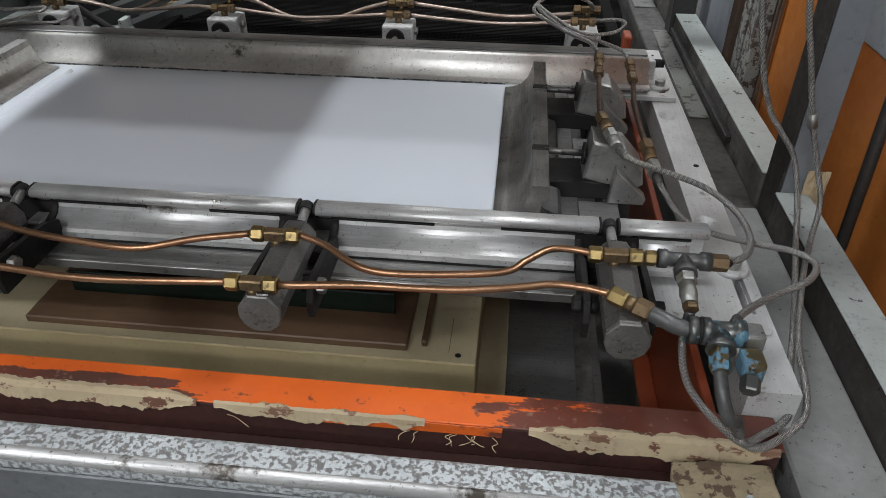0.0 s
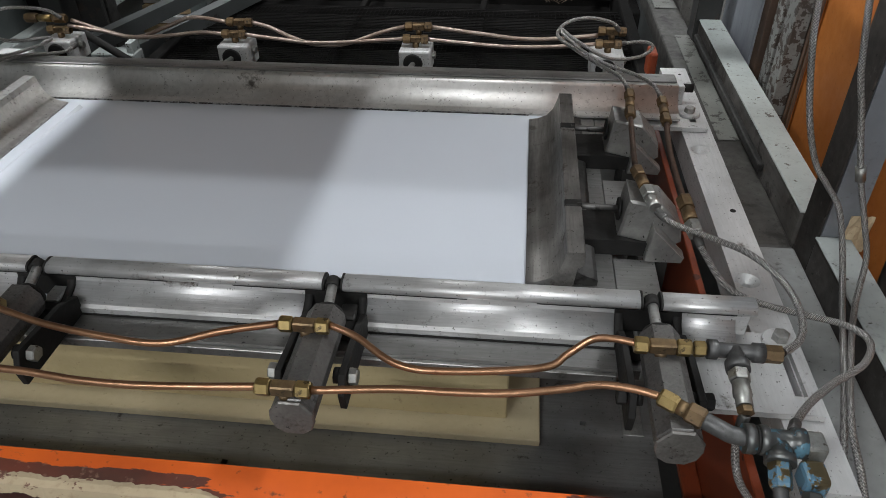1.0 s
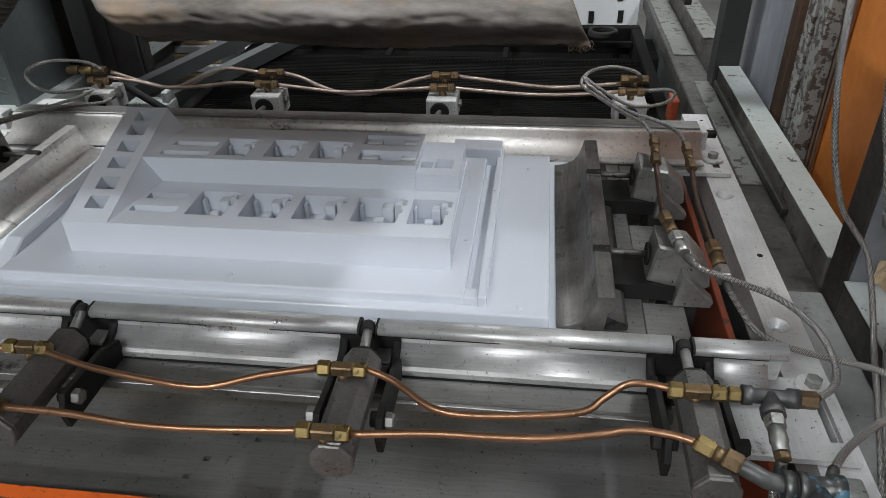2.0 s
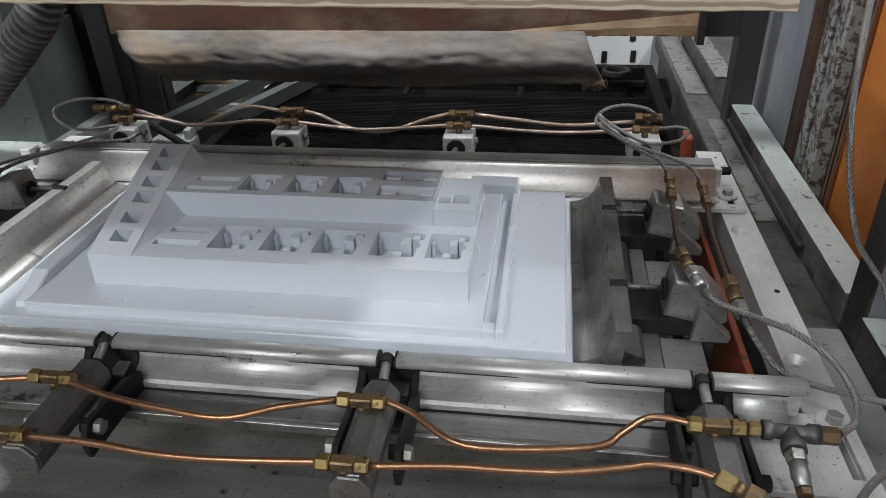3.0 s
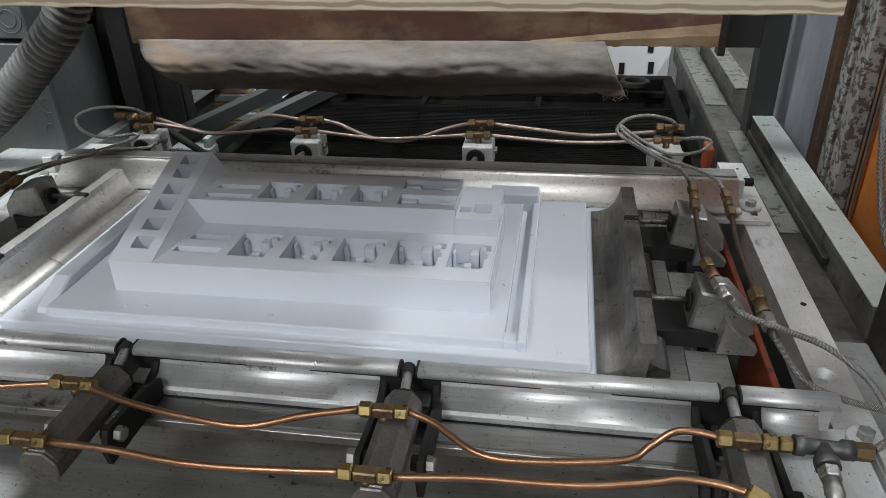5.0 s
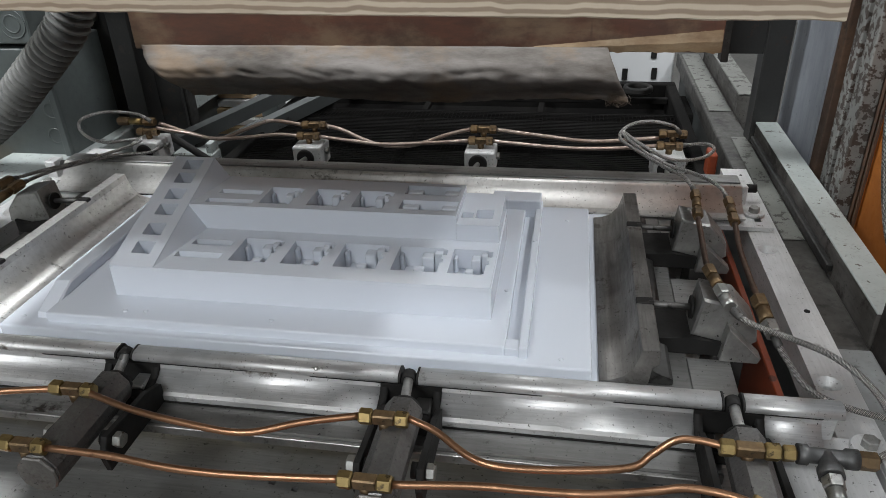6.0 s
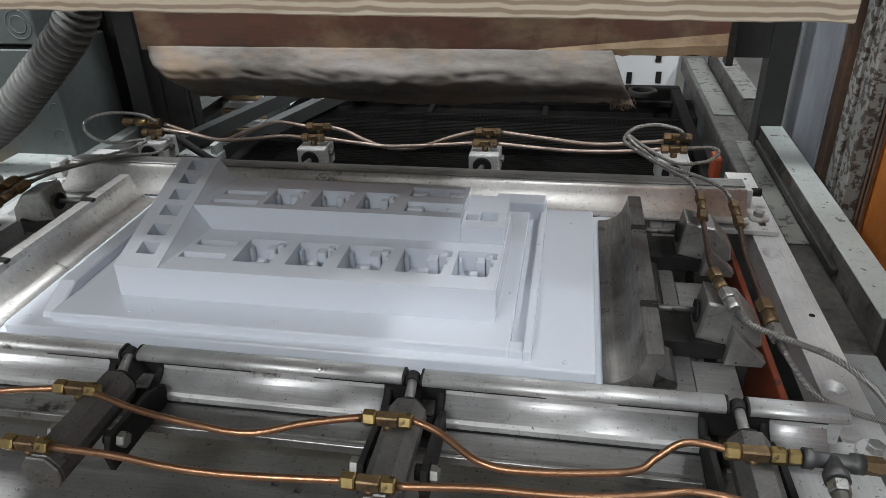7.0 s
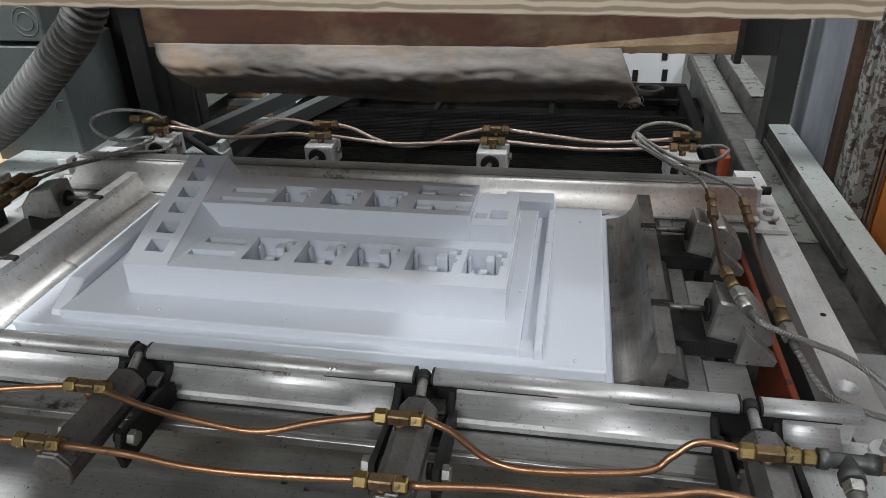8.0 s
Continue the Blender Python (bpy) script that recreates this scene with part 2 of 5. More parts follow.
# Near-black paint; on the machine guard it carries the lack of light.
POST_DARK = worn_paint("dark_paint_with_guard_shade", (0.032, 0.032, 0.031), (0.05, 0.036, 0.03), 0.60, 12, 0.5, 0.2, 0.5)
GRIMY = surface("grimy_grey_paint", (0.11, 0.105, 0.097), (0.04, 0.037, 0.033), 0.45, 0.1, 5, 45, (0.025, 0.022, 0.02), 0.54, 9, speck=80)
ORANGE_PANEL = surface("orange_enamel", (0.48, 0.165, 0.028), (0.34, 0.105, 0.02), 0.5, 0.0, 3, 30, (0.08, 0.04, 0.02), 0.68, 16)
# Dark red with the shade of the recess below the beam put in.
RED_RECESS = surface("dark_red_recess_shade", (0.055, 0.017, 0.013), (0.03, 0.011, 0.009), 0.6, 0.0, 5, 60, (0.02, 0.012, 0.01), 0.62, 12)
BROWN_STEEL = surface("rusty_brown_steel", (0.15, 0.085, 0.05), (0.075, 0.05, 0.038), 0.65, 0.2, 5, 50, (0.04, 0.032, 0.028), 0.58, 9)
RUSTY_GREY = worn_paint("grey_paint_over_rust", (0.22, 0.222, 0.21), (0.07, 0.05, 0.04), 0.50, 48, 0.5, 0.2, 0.6)
TAPE = surface("yellowed_masking_tape", (0.50, 0.40, 0.26), (0.33, 0.25, 0.155), 0.75, 0.0, 9, 90, (0.13, 0.08, 0.05), 0.60, 28, relief=0.7)
PLY = plywood_edge("plywood_edge")
MDF = surface("pale_mould_board", (0.56, 0.475, 0.31), (0.46, 0.385, 0.245), 0.6, 0.0, 4, 60, (0.30, 0.25, 0.15), 0.66, 10)
PLINTH = surface("yellow_mould_board", (0.56, 0.46, 0.26), (0.46, 0.365, 0.20), 0.6, 0.0, 4, 60, (0.26, 0.18, 0.10), 0.64, 10)
WOOD_BROWN = surface("brown_varnished_wood", (0.19, 0.11, 0.062), (0.12, 0.068, 0.04), 0.45, 0.0, 5, 50, (0.08, 0.04, 0.02), 0.66, 14, stretch=(0.2, 1, 1))
MOULD_GREEN = surface("dark_green_tooling_resin", (0.007, 0.020, 0.012), (0.005, 0.012, 0.008), 0.4, 0.0, 5, 50)
CLOTH = scorched("scorched_canvas", (0.215, 0.198, 0.185), (0.09, 0.078, 0.067), (0.21, 0.145, 0.09), 0.85)
BLUED_BRASS = worn_paint("brass_smeared_blue", (0.10, 0.20, 0.28), (0.33, 0.25, 0.13), 0.50, 40, 0.35, 0.9, 0.3, (0.10, 0.09, 0.07))
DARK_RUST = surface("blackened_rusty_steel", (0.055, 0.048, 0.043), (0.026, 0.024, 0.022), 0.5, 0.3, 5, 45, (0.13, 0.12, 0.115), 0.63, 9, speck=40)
OLD_TAPE = worn_paint("tattered_old_tape", (0.43, 0.345, 0.225), (0.14, 0.06, 0.04), 0.565, 42, 0.8, 0.05, 0.6, (0.20, 0.12, 0.07), (0.6, 1, 1))
HEAT_PANEL = scorched("scorched_brown_board", (0.15, 0.062, 0.038), (0.07, 0.04, 0.03), (0.23, 0.16, 0.10), 0.5)
SOOT = surface("sooty_black_steel", (0.010, 0.0095, 0.0095), (0.02, 0.019, 0.018), 0.7, 0.0, 5, 40, (0.04, 0.037, 0.035), 0.70, 10)
SOOT.node_tree.nodes["Principled BSDF"].inputs["Specular IOR Level"].default_value = 0.05
RUBBER = surface("black_rubber_cable", (0.02, 0.0195, 0.019), (0.035, 0.033, 0.03), 0.7, 0.0, 10, 60)
CONCRETE = surface("concrete_floor", (0.15, 0.145, 0.135), (0.10, 0.098, 0.092), 0.7, 0.0, 1.5, 30, (0.06, 0.057, 0.054), 0.62, 2)
WALL_WHITE = surface("painted_block_wall", (0.36, 0.365, 0.36), (0.29, 0.295, 0.29), 0.8, 0.0, 1.0, 20)
CEIL = surface("painted_steel_deck", (0.42, 0.425, 0.43), (0.34, 0.345, 0.35), 0.8, 0.0, 1.0, 20)
CABINET_WHITE = surface("white_enamel", (0.74, 0.75, 0.76), (0.68, 0.69, 0.70), 0.45, 0.0, 2, 20)
WOOD_PALE = surface("pale_raw_wood", (0.62, 0.46, 0.28), (0.48, 0.34, 0.20), 0.7, 0.0, 5, 50, stretch=(0.2, 1, 1))
LAMP_GLOW, _t, _b = nodes_of("lamp_diffuser")
_b.inputs["Emission Color"].default_value = (0.96, 0.98, 1.0, 1)
_b.inputs["Emission Strength"].default_value = 4.0


# ---- mesh helpers ----
def part(name, bm, material, parent=None, label=""):
    me = bpy.data.meshes.new(name)
    bmesh.ops.recalc_face_normals(bm, faces=bm.faces)
    bm.to_mesh(me)
    bm.free()
    me.materials.append(material)
    ob = new(name, me)
    ob.parent = parent
    if label:
        ob["label"] = label
    return ob


def thing(name, label, category, at=(0, 0, 0), group="", kind=""):
    e = new(name)
    e.location = at
    e.empty_display_size = 0.02
    return tagged(e, label, category, group, kind)


def block(x0, x1, y0, y1, z0, z1, bev=0.002, seg=1, bm=None):
    bm = bm or bmesh.new()
    r = bmesh.ops.create_cube(bm, size=1.0, matrix=Matrix.LocRotScale(
        ((x0 + x1) / 2, (y0 + y1) / 2, (z0 + z1) / 2), None, (x1 - x0, y1 - y0, z1 - z0)))
    if bev:
        es = {e for v in r["verts"] for e in v.link_edges}
        bmesh.ops.bevel(bm, geom=list(es), offset=bev, segments=seg, profile=0.5, affect="EDGES")
    return bm


def prism(outline, m, depth, bev=0.0, bm=None):
    """An outline in the xy plane, extruded along z by depth, moved by m."""
    bm = bm or bmesh.new()
    lo = [bm.verts.new(m @ Vector((x, y, 0))) for x, y in outline]
    hi = [bm.verts.new(m @ Vector((x, y, depth))) for x, y in outline]
    n = len(outline)
    fs = [bm.faces.new(lo[::-1]), bm.faces.new(hi)]
    fs += [bm.faces.new((lo[i], lo[(i + 1) % n], hi[(i + 1) % n], hi[i])) for i in range(n)]
    if bev:
        es = {e for f in fs[:2] for e in f.edges}
        bmesh.ops.bevel(bm, geom=list(es), offset=bev, segments=1, affect="EDGES")
    return bm


def turned(rings, m, n=20, bm=None, phase=0.0):
    """A body of rings (distance along the axis, radius) about z, moved by m."""
    bm = bm or bmesh.new()
    rows = []
    for d, r in rings:
        rows.append([bm.verts.new(m @ Vector((r * math.cos(phase + 2 * math.pi * k / n), r * math.sin(phase + 2 * math.pi * k / n), d))) for k in range(n)])
    for a, b in zip(rows, rows[1:]):
        for k in range(n):
            f = bm.faces.new((a[k], a[(k + 1) % n], b[(k + 1) % n], b[k]))
            f.smooth = n > 8
    bm.faces.new(rows[0][::-1])
    bm.faces.new(rows[-1])
    return bm


def toward(a, b):
    """The pose at a whose z axis points to b."""
    return Matrix.Translation(a) @ (Vector(b) - Vector(a)).to_track_quat("Z", "Y").to_matrix().to_4x4()


def rod(a, b, r, n=14, bm=None):
    return turned([(0, r), ((Vector(b) - Vector(a)).length, r)], toward(a, b), n, bm)


def nut(a, b, r, bm=None):
    """A hexagonal nut from a to b with turned chamfers."""
    ln = (Vector(b) - Vector(a)).length
    return turned([(0, r * 0.88), (ln * 0.12, r), (ln * 0.88, r), (ln, r * 0.88)], toward(a, b), 6, bm)


def spline(points, steps=8):
    p = [Vector(q) for q in points]
    p = [p[0] * 2 - p[1]] + p + [p[-1] * 2 - p[-2]]
    out = []
    for i in range(1, len(p) - 2):
        a, b, c, d = p[i - 1:i + 3]
        for k in range(steps):
            u = k / steps
            out.append(0.5 * (2 * b + (c - a) * u + (2 * a - 5 * b + 4 * c - d) * u * u + (3 * b - a - 3 * c + d) * u ** 3))
    out.append(p[-2])
    return out


def tube(points, r, n=12, steps=8, ribs=0.0, pitch=0.0, bm=None):
    """A bent tube through the points, with its length and girth as its UV; ribs: extra radius of rings at that pitch."""
    bm = bm or bmesh.new()
    path = spline(points, steps)
    if ribs:
        dense, need = [path[0]], pitch / 7
        for a, b in zip(path, path[1:]):
            cnt = max(1, round((b - a).length / need))
            dense += [a.lerp(b, (k + 1) / cnt) for k in range(cnt)]
        path = dense
    uv = bm.loops.layers.uv.verify()
    side, rows, lens, length = None, [], [], 0.0
    for i, q in enumerate(path):
        d = (path[min(i + 1, len(path) - 1)] - path[max(i - 1, 0)]).normalized()
        side = d.orthogonal().normalized() if side is None else (side - d * side.dot(d)).normalized()
        up = d.cross(side)
        if i:
            length += (q - path[i - 1]).length
        rr = r + (ribs * (0.5 + 0.5 * math.cos(2 * math.pi * length / pitch)) ** 0.5 if ribs else 0)
        rows.append([bm.verts.new(q + rr * (side * math.cos(2 * math.pi * k / n) + up * math.sin(2 * math.pi * k / n))) for k in range(n)])
        lens.append(length)
    for i in range(len(rows) - 1):
        a, b = rows[i], rows[i + 1]
        for k in range(n):
            f = bm.faces.new((a[k], a[(k + 1) % n], b[(k + 1) % n], b[k]))
            f.smooth = True
            for lp, (u, v) in zip(f.loops, ((lens[i], k), (lens[i], k + 1), (lens[i + 1], k + 1), (lens[i + 1], k))):
                lp[uv].uv = (u, v / n)
    bm.faces.new(rows[0][::-1])
    bm.faces.new(rows[-1])
    return bm


def rest(bm, *more):
    """Joins bmeshes into the first."""
    for o in more:
        me = bpy.data.meshes.new("joined")
        o.to_mesh(me)
        o.free()
        bm.from_mesh(me)
        bpy.data.meshes.remove(me)
    return bm


def solid(name, bm, material, label, category, group="", kind=""):
    return tagged(part(name, bm, material), label, category, group, kind)


# ---- the hall ----
def hall():
    solid("floor", block(-6, 6, -9, 8, -0.1, 0.0, 0), CONCRETE, "grey stained concrete workshop floor", "floor", kind="structure")
    solid("ceiling", block(-6, 6, -9, 8, CEILING_Z, CEILING_Z + 0.1, 0), CEIL, "pale painted steel workshop ceiling", "ceiling", kind="structure")
    for nm, b in (("wall_north", (-6, 6, 8, 8.15)), ("wall_south", (-6, 6, -9.15, -9)), ("wall_west", (-6.15, -6, -9.15, 8.15)), ("wall_east", (6, 6.15, -9.15, 8.15))):
        solid(nm, block(*b, -0.1, CEILING_Z + 0.1, 0), WALL_WHITE, "plain pale painted block workshop wall", "wall", kind="structure")
    for x, y, power, length, along in LAMPS:
        t = thing("ceiling_light", "long white strip light, unseen, under the workshop ceiling", "ceiling light", (x, y, CEILING_Z), "ceiling lights")
        h = length / 2
        part("housing", block(-h - 0.02, h + 0.02, -0.12, 0.12, -0.06, 0.0, 0.005), CABINET_WHITE, t)
        part("diffuser", block(-h, h, -0.1, 0.1, -0.085, -0.06, 0.01), LAMP_GLOW, t, "glowing white diffuser")
        lamp = bpy.data.lights.new("strip_lamp", "AREA")
        lamp.shape, lamp.size, lamp.size_y, lamp.energy, lamp.color = "RECTANGLE", length, 0.2, LAMP_POWER * power, (0.95, 0.98, 1.0)
        ob = new("strip_lamp", lamp)
        ob.location = (x, y, CEILING_Z - 0.10)
        if along == "y":
            t.rotation_euler = ob.rotation_euler = (0, 0, math.pi / 2)


hall()


def plate(x0, x1, y0, y1, z0, z1, holes=(), bm=None):
    """A plate with rectangular openings (x0, x1, y0, y1) cut through it, walls and all."""
    bm = bm or bmesh.new()
    xs = sorted({x0, x1, *[v for h in holes for v in h[:2]]})
    ys = sorted({y0, y1, *[v for h in holes for v in h[2:]]})
    open_cell = lambda i, j: not (0 <= i < len(xs) - 1 and 0 <= j < len(ys) - 1) or any(
        h[0] <= (xs[i] + xs[i + 1]) / 2 <= h[1] and h[2] <= (ys[j] + ys[j + 1]) / 2 <= h[3] for h in holes)
    vs = {}

    def v(i, j, z):
        if (i, j, z) not in vs:
            vs[i, j, z] = bm.verts.new((xs[i], ys[j], z))
        return vs[i, j, z]

    for i in range(len(xs) - 1):
        for j in range(len(ys) - 1):
            if open_cell(i, j):
                continue
            bm.faces.new((v(i, j, z1), v(i + 1, j, z1), v(i + 1, j + 1, z1), v(i, j + 1, z1)))
            bm.faces.new((v(i, j, z0), v(i, j + 1, z0), v(i + 1, j + 1, z0), v(i + 1, j, z0)))
            for di, dj, a, b in ((-1, 0, (0, 1), (0, 0)), (1, 0, (1, 0), (1, 1)), (0, -1, (0, 0), (1, 0)), (0, 1, (1, 1), (0, 1))):
                if open_cell(i + di, j + dj):
                    p, q = (i + a[0], j + a[1]), (i + b[0], j + b[1])
                    bm.faces.new((v(*p, z0), v(*q, z0), v(*q, z1), v(*p, z1)))
    return bm


def soften(bm, width=0.002, seg=2, angle=0.6):
    es = [e for e in bm.edges if len(e.link_faces) == 2 and e.calc_face_angle(0) > angle]
    bmesh.ops.bevel(bm, geom=es, offset=width, segments=seg, profile=0.5, affect="EDGES")
    for f in bm.faces:
        f.smooth = False
    return bm


def bolt(name, x, y, z, r, label, washer=0.0, group="bolts"):
    t = thing(name, label, "bolt", (x, y, z), group)
    if washer:
        part("washer", turned([(0, washer), (0.006, washer), (0.008, washer * 0.93)], pose(0, 0, 0), 24), ALU_WHITE, t, "thick round aluminium washer")
    h = 0.008 if washer else 0.0
    part("head", turned([(h, r), (h + r * 0.9, r), (h + r, r * 0.85)], pose(0, 0, 0), 6), GALV, t)
    return t


# ---- machine frame ----
def machine_frame():
    f = thing("front_beam", "grey painted steel beam, paint flaked to bare metal", "beam")
    bm = block(-1.7, 0.66, -0.420, -0.362, 0.62, 0.945, 0.012, 4)
    part("beam_body", bm, BEAM_PAINT, f)
    part("worn_edge", rod((-1.7, -0.4095, 0.9345), (0.655, -0.4095, 0.9345), 0.0112, 20), ALU, f, "edge worn to bright metal")
    # vertical face in a darker grey than the flaked top
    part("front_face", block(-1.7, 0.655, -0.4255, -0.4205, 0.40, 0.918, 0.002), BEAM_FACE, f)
    f = thing("machine_bed", "worn grey painted steel machine bed with ledge and rail", "machine frame")
    part("ledge", block(0.772, 0.8815, 0.47, 3.0, 0.80, 0.87, 0.004), GRIMY, f)
    part("ledge", block(0.752, 0.8835, -1.2, 0.468, 0.80, 0.87, 0.004), LEDGE_GREY, f)
    # the break between the strips stands for the crossing's shadow
    for x0, y0, y1 in ((0.817, 0.95, 1.74), (0.786, 2.04, 2.95)):
        part("ledge_strip", block(x0, 0.872, y0, y1, 0.8705, 0.875, 0.002), STRIP_PAINT, f, "pale painted strip")
    part("ledge_web", block(0.80, 0.83, -1.2, 3.0, 0.1, 0.80, 0), DARK_PAINT, f)
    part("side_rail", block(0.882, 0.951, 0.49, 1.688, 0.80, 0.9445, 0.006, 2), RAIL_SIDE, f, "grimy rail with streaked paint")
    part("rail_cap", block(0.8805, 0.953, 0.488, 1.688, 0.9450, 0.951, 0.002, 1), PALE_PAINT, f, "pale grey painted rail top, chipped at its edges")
    part("rail_lip", block(0.8665, 0.8815, 0.757, 1.66, 0.888, 0.910, 0.003), STEEL_DARK, f)
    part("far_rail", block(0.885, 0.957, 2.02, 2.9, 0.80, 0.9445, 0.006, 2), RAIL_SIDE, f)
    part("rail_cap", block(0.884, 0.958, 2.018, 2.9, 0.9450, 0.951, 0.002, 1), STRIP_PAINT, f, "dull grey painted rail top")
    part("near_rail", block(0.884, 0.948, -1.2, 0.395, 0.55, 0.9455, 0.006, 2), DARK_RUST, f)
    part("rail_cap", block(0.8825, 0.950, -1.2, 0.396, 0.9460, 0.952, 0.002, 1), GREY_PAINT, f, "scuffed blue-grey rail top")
    part("rail_post", block(0.868, 0.950, 1.69, 1.78, 0.0, 2.0, 0.004), POST_DARK, f)
    part("base_side", block(0.885, 0.95, -1.2, 2.7, 0.0, 0.545, 0), DARK_PAINT, f)
    f = thing("machine_bed", "worn grey painted steel machine bed with ledge and rail", "machine frame")
    part("ledge", block(-1.60, -1.32, -1.2, 2.7, 0.90, 0.985, 0.004), GREY_PAINT, f)
    part("base_side", block(-1.60, -1.5, -1.2, 2.7, 0.0, 0.895, 0), DARK_PAINT, f)


machine_frame()


def orange_beam():
    t = thing("orange_beam", "orange painted crossbeam with scuffed paint and old tape along its edge", "beam")
    part("beam_body", block(-1.35, 0.705, -0.312, -0.256, 0.80, 0.9535, 0.004, 2), RED_RECESS, t, "dark red beam body")
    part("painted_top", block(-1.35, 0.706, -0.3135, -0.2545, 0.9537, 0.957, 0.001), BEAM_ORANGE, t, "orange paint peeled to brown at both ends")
    part("painted_lip", block(0.06, 0.34, -0.3145, -0.3122, 0.936, 0.9536, 0.0005), ORANGE, t, "scuffed orange paint")
    # dark board stands in for the shaded gap before the front beam
    part("recess_board", block(-1.35, 0.69, -0.352, -0.315, 0.70, 0.900, 0.003), RED_RECESS, t, "dark red board standing for the shaded recess")
    rng = random.Random(4)
    wild = lambda x, k, s=1.0: s * (noise.noise(Vector((x * 22, k, 0))) + 0.6 * noise.noise(Vector((x * 75, k, 4))) + 0.35 * noise.noise(Vector((x * 190, k, 9))))
    for x0, x1, top, deep in ((-1.25, -0.085, 0.016, 0.014), (-0.06, 0.19, 0.003, 0.012), (0.175, 0.235, 0.012, 0.016), (0.375, 0.700, 0.012, 0.024)):
        bm = bmesh.new()
        n = int((x1 - x0) / 0.004)
        rows = []
        for i in range(n + 1):
            x = x0 + (x1 - x0) * i / n
            end = min(1.0, min(x - x0, x1 - x) / 0.05)
            up = -0.3135 + max(0.001, (top + wild(x, 1, 0.008)) * end)
            down = 0.953 - max(0.002, (deep + wild(x, 2, 0.010)) * end)
            lift = 0.0012 + abs(wild(x, 3, 0.0022))
            rows.append([bm.verts.new(p) for p in ((x, up, 0.9574), (x, (up - 0.3135) / 2, 0.9578 + lift * 0.6), (x, -0.3145 - lift * 0.5, 0.9565), (x, -0.3155 - lift, (0.953 + down) / 2), (x + wild(x, 5, 0.002), -0.3155 - 2.0 * lift, down))])
        for p, q in zip(rows, rows[1:]):
            for k in range(4):
                bm.faces.new((p[k], q[k], q[k + 1], p[k + 1]))
        bm.normal_update()
        bmesh.ops.solidify(bm, geom=bm.faces, thickness=0.0007)
        part("tape_strip", bm, OLD_TAPE, t, "yellowed torn masking tape")
    bm = bmesh.new()
    for k in range(9):
        x = rng.choice((rng.uniform(0.17, 0.36), rng.uniform(0.17, 0.36), rng.uniform(-0.3, 0.6)))
        z = 0.938
        pts = [(x, -0.317, z)]
        for _ in range(3):
            pts.append((pts[-1][0] + rng.uniform(-0.012, 0.012), pts[-1][1] - rng.uniform(0.001, 0.006), pts[-1][2] - rng.uniform(0.001, 0.006)))
        tube(pts, 0.0006, 5, 3, bm=bm)
    tagged(part("tape_shreds", bm, TAPE, t, "frayed shreds of tape"), kind="stuff")
    w = thing("tape_pad", "crumpled pad of yellowed tape on the front beam", "tape pad")
    bm = block(0.560, 0.690, -0.405, -0.330, 0.915, 0.946, 0.004, 2)
    bmesh.ops.subdivide_edges(bm, edges=bm.edges, cuts=7, use_grid_fill=True)
    for v in bm.verts:
        v.co += Vector((noise.noise(v.co * 30) * 0.011, noise.noise(v.co * 26 + Vector((5, 0, 0))) * 0.006, noise.noise(v.co * 34 + Vector((0, 9, 0))) * 0.007))
    part("wrap", bm, PAD, w)


orange_beam()

# ---- clamp frame ----
NOSE = [(0, 1.022), (0, 1.028), (0.02, 1.032), (0.04, 1.044), (0.055, 1.063), (0.063, 1.085), (0.067, 1.093), (0.072, 1.0955), (0.088, 1.0955),
        (0.095, 1.092), (0.098, 1.086), (0.096, 1.080), (0.088, 1.077), (0.08, 1.072), (0.076, 1.06), (0.074, 1.022)]
SKIRT = [(0.0765, 1.022), (0.0765, 1.066), (0.08, 1.056), (0.088, 1.047), (0.10, 1.041), (0.115, 1.036), (0.121, 1.032), (0.121, 1.022)]

REAR = [(0, 1.022), (0, 1.027), (0.022, 1.029), (0.044, 1.034), (0.060, 1.044), (0.071, 1.057), (0.077, 1.069), (0.082, 1.075), (0.088, 1.077), (0.128, 1.077), (0.133, 1.072), (0.133, 1.022)]
SIDE = [(0, 1.022), (0, 1.026), (0.02, 1.029), (0.04, 1.038), (0.054, 1.055), (0.062, 1.080), (0.065, 1.094), (0.092, 1.0945), (0.0945, 1.092), (0.0945, 1.068), (0.084, 1.060), (0.080, 1.022)]


def profile_bar(outline, place, a, b, curve=(2, -3)):
    """A profile (outward, z) run from a to b along the bar; place(along, outward, z) gives the point."""
    bm = bmesh.new()
    n = len(outline)
    lo, hi = ([bm.verts.new(place(s, u, z)) for u, z in outline] for s in (a, b))
    for i in range(n):
        f = bm.faces.new((lo[i], lo[(i + 1) % n], hi[(i + 1) % n], hi[i]))
        f.smooth = curve[0] <= i < n + curve[1]
    bm.faces.new(lo[::-1])
    bm.faces.new(hi)
    return bm


CLAMPS = (-0.492, 0.0, 0.489)
CYLINDERS = (-0.470, 0.007, 0.491)


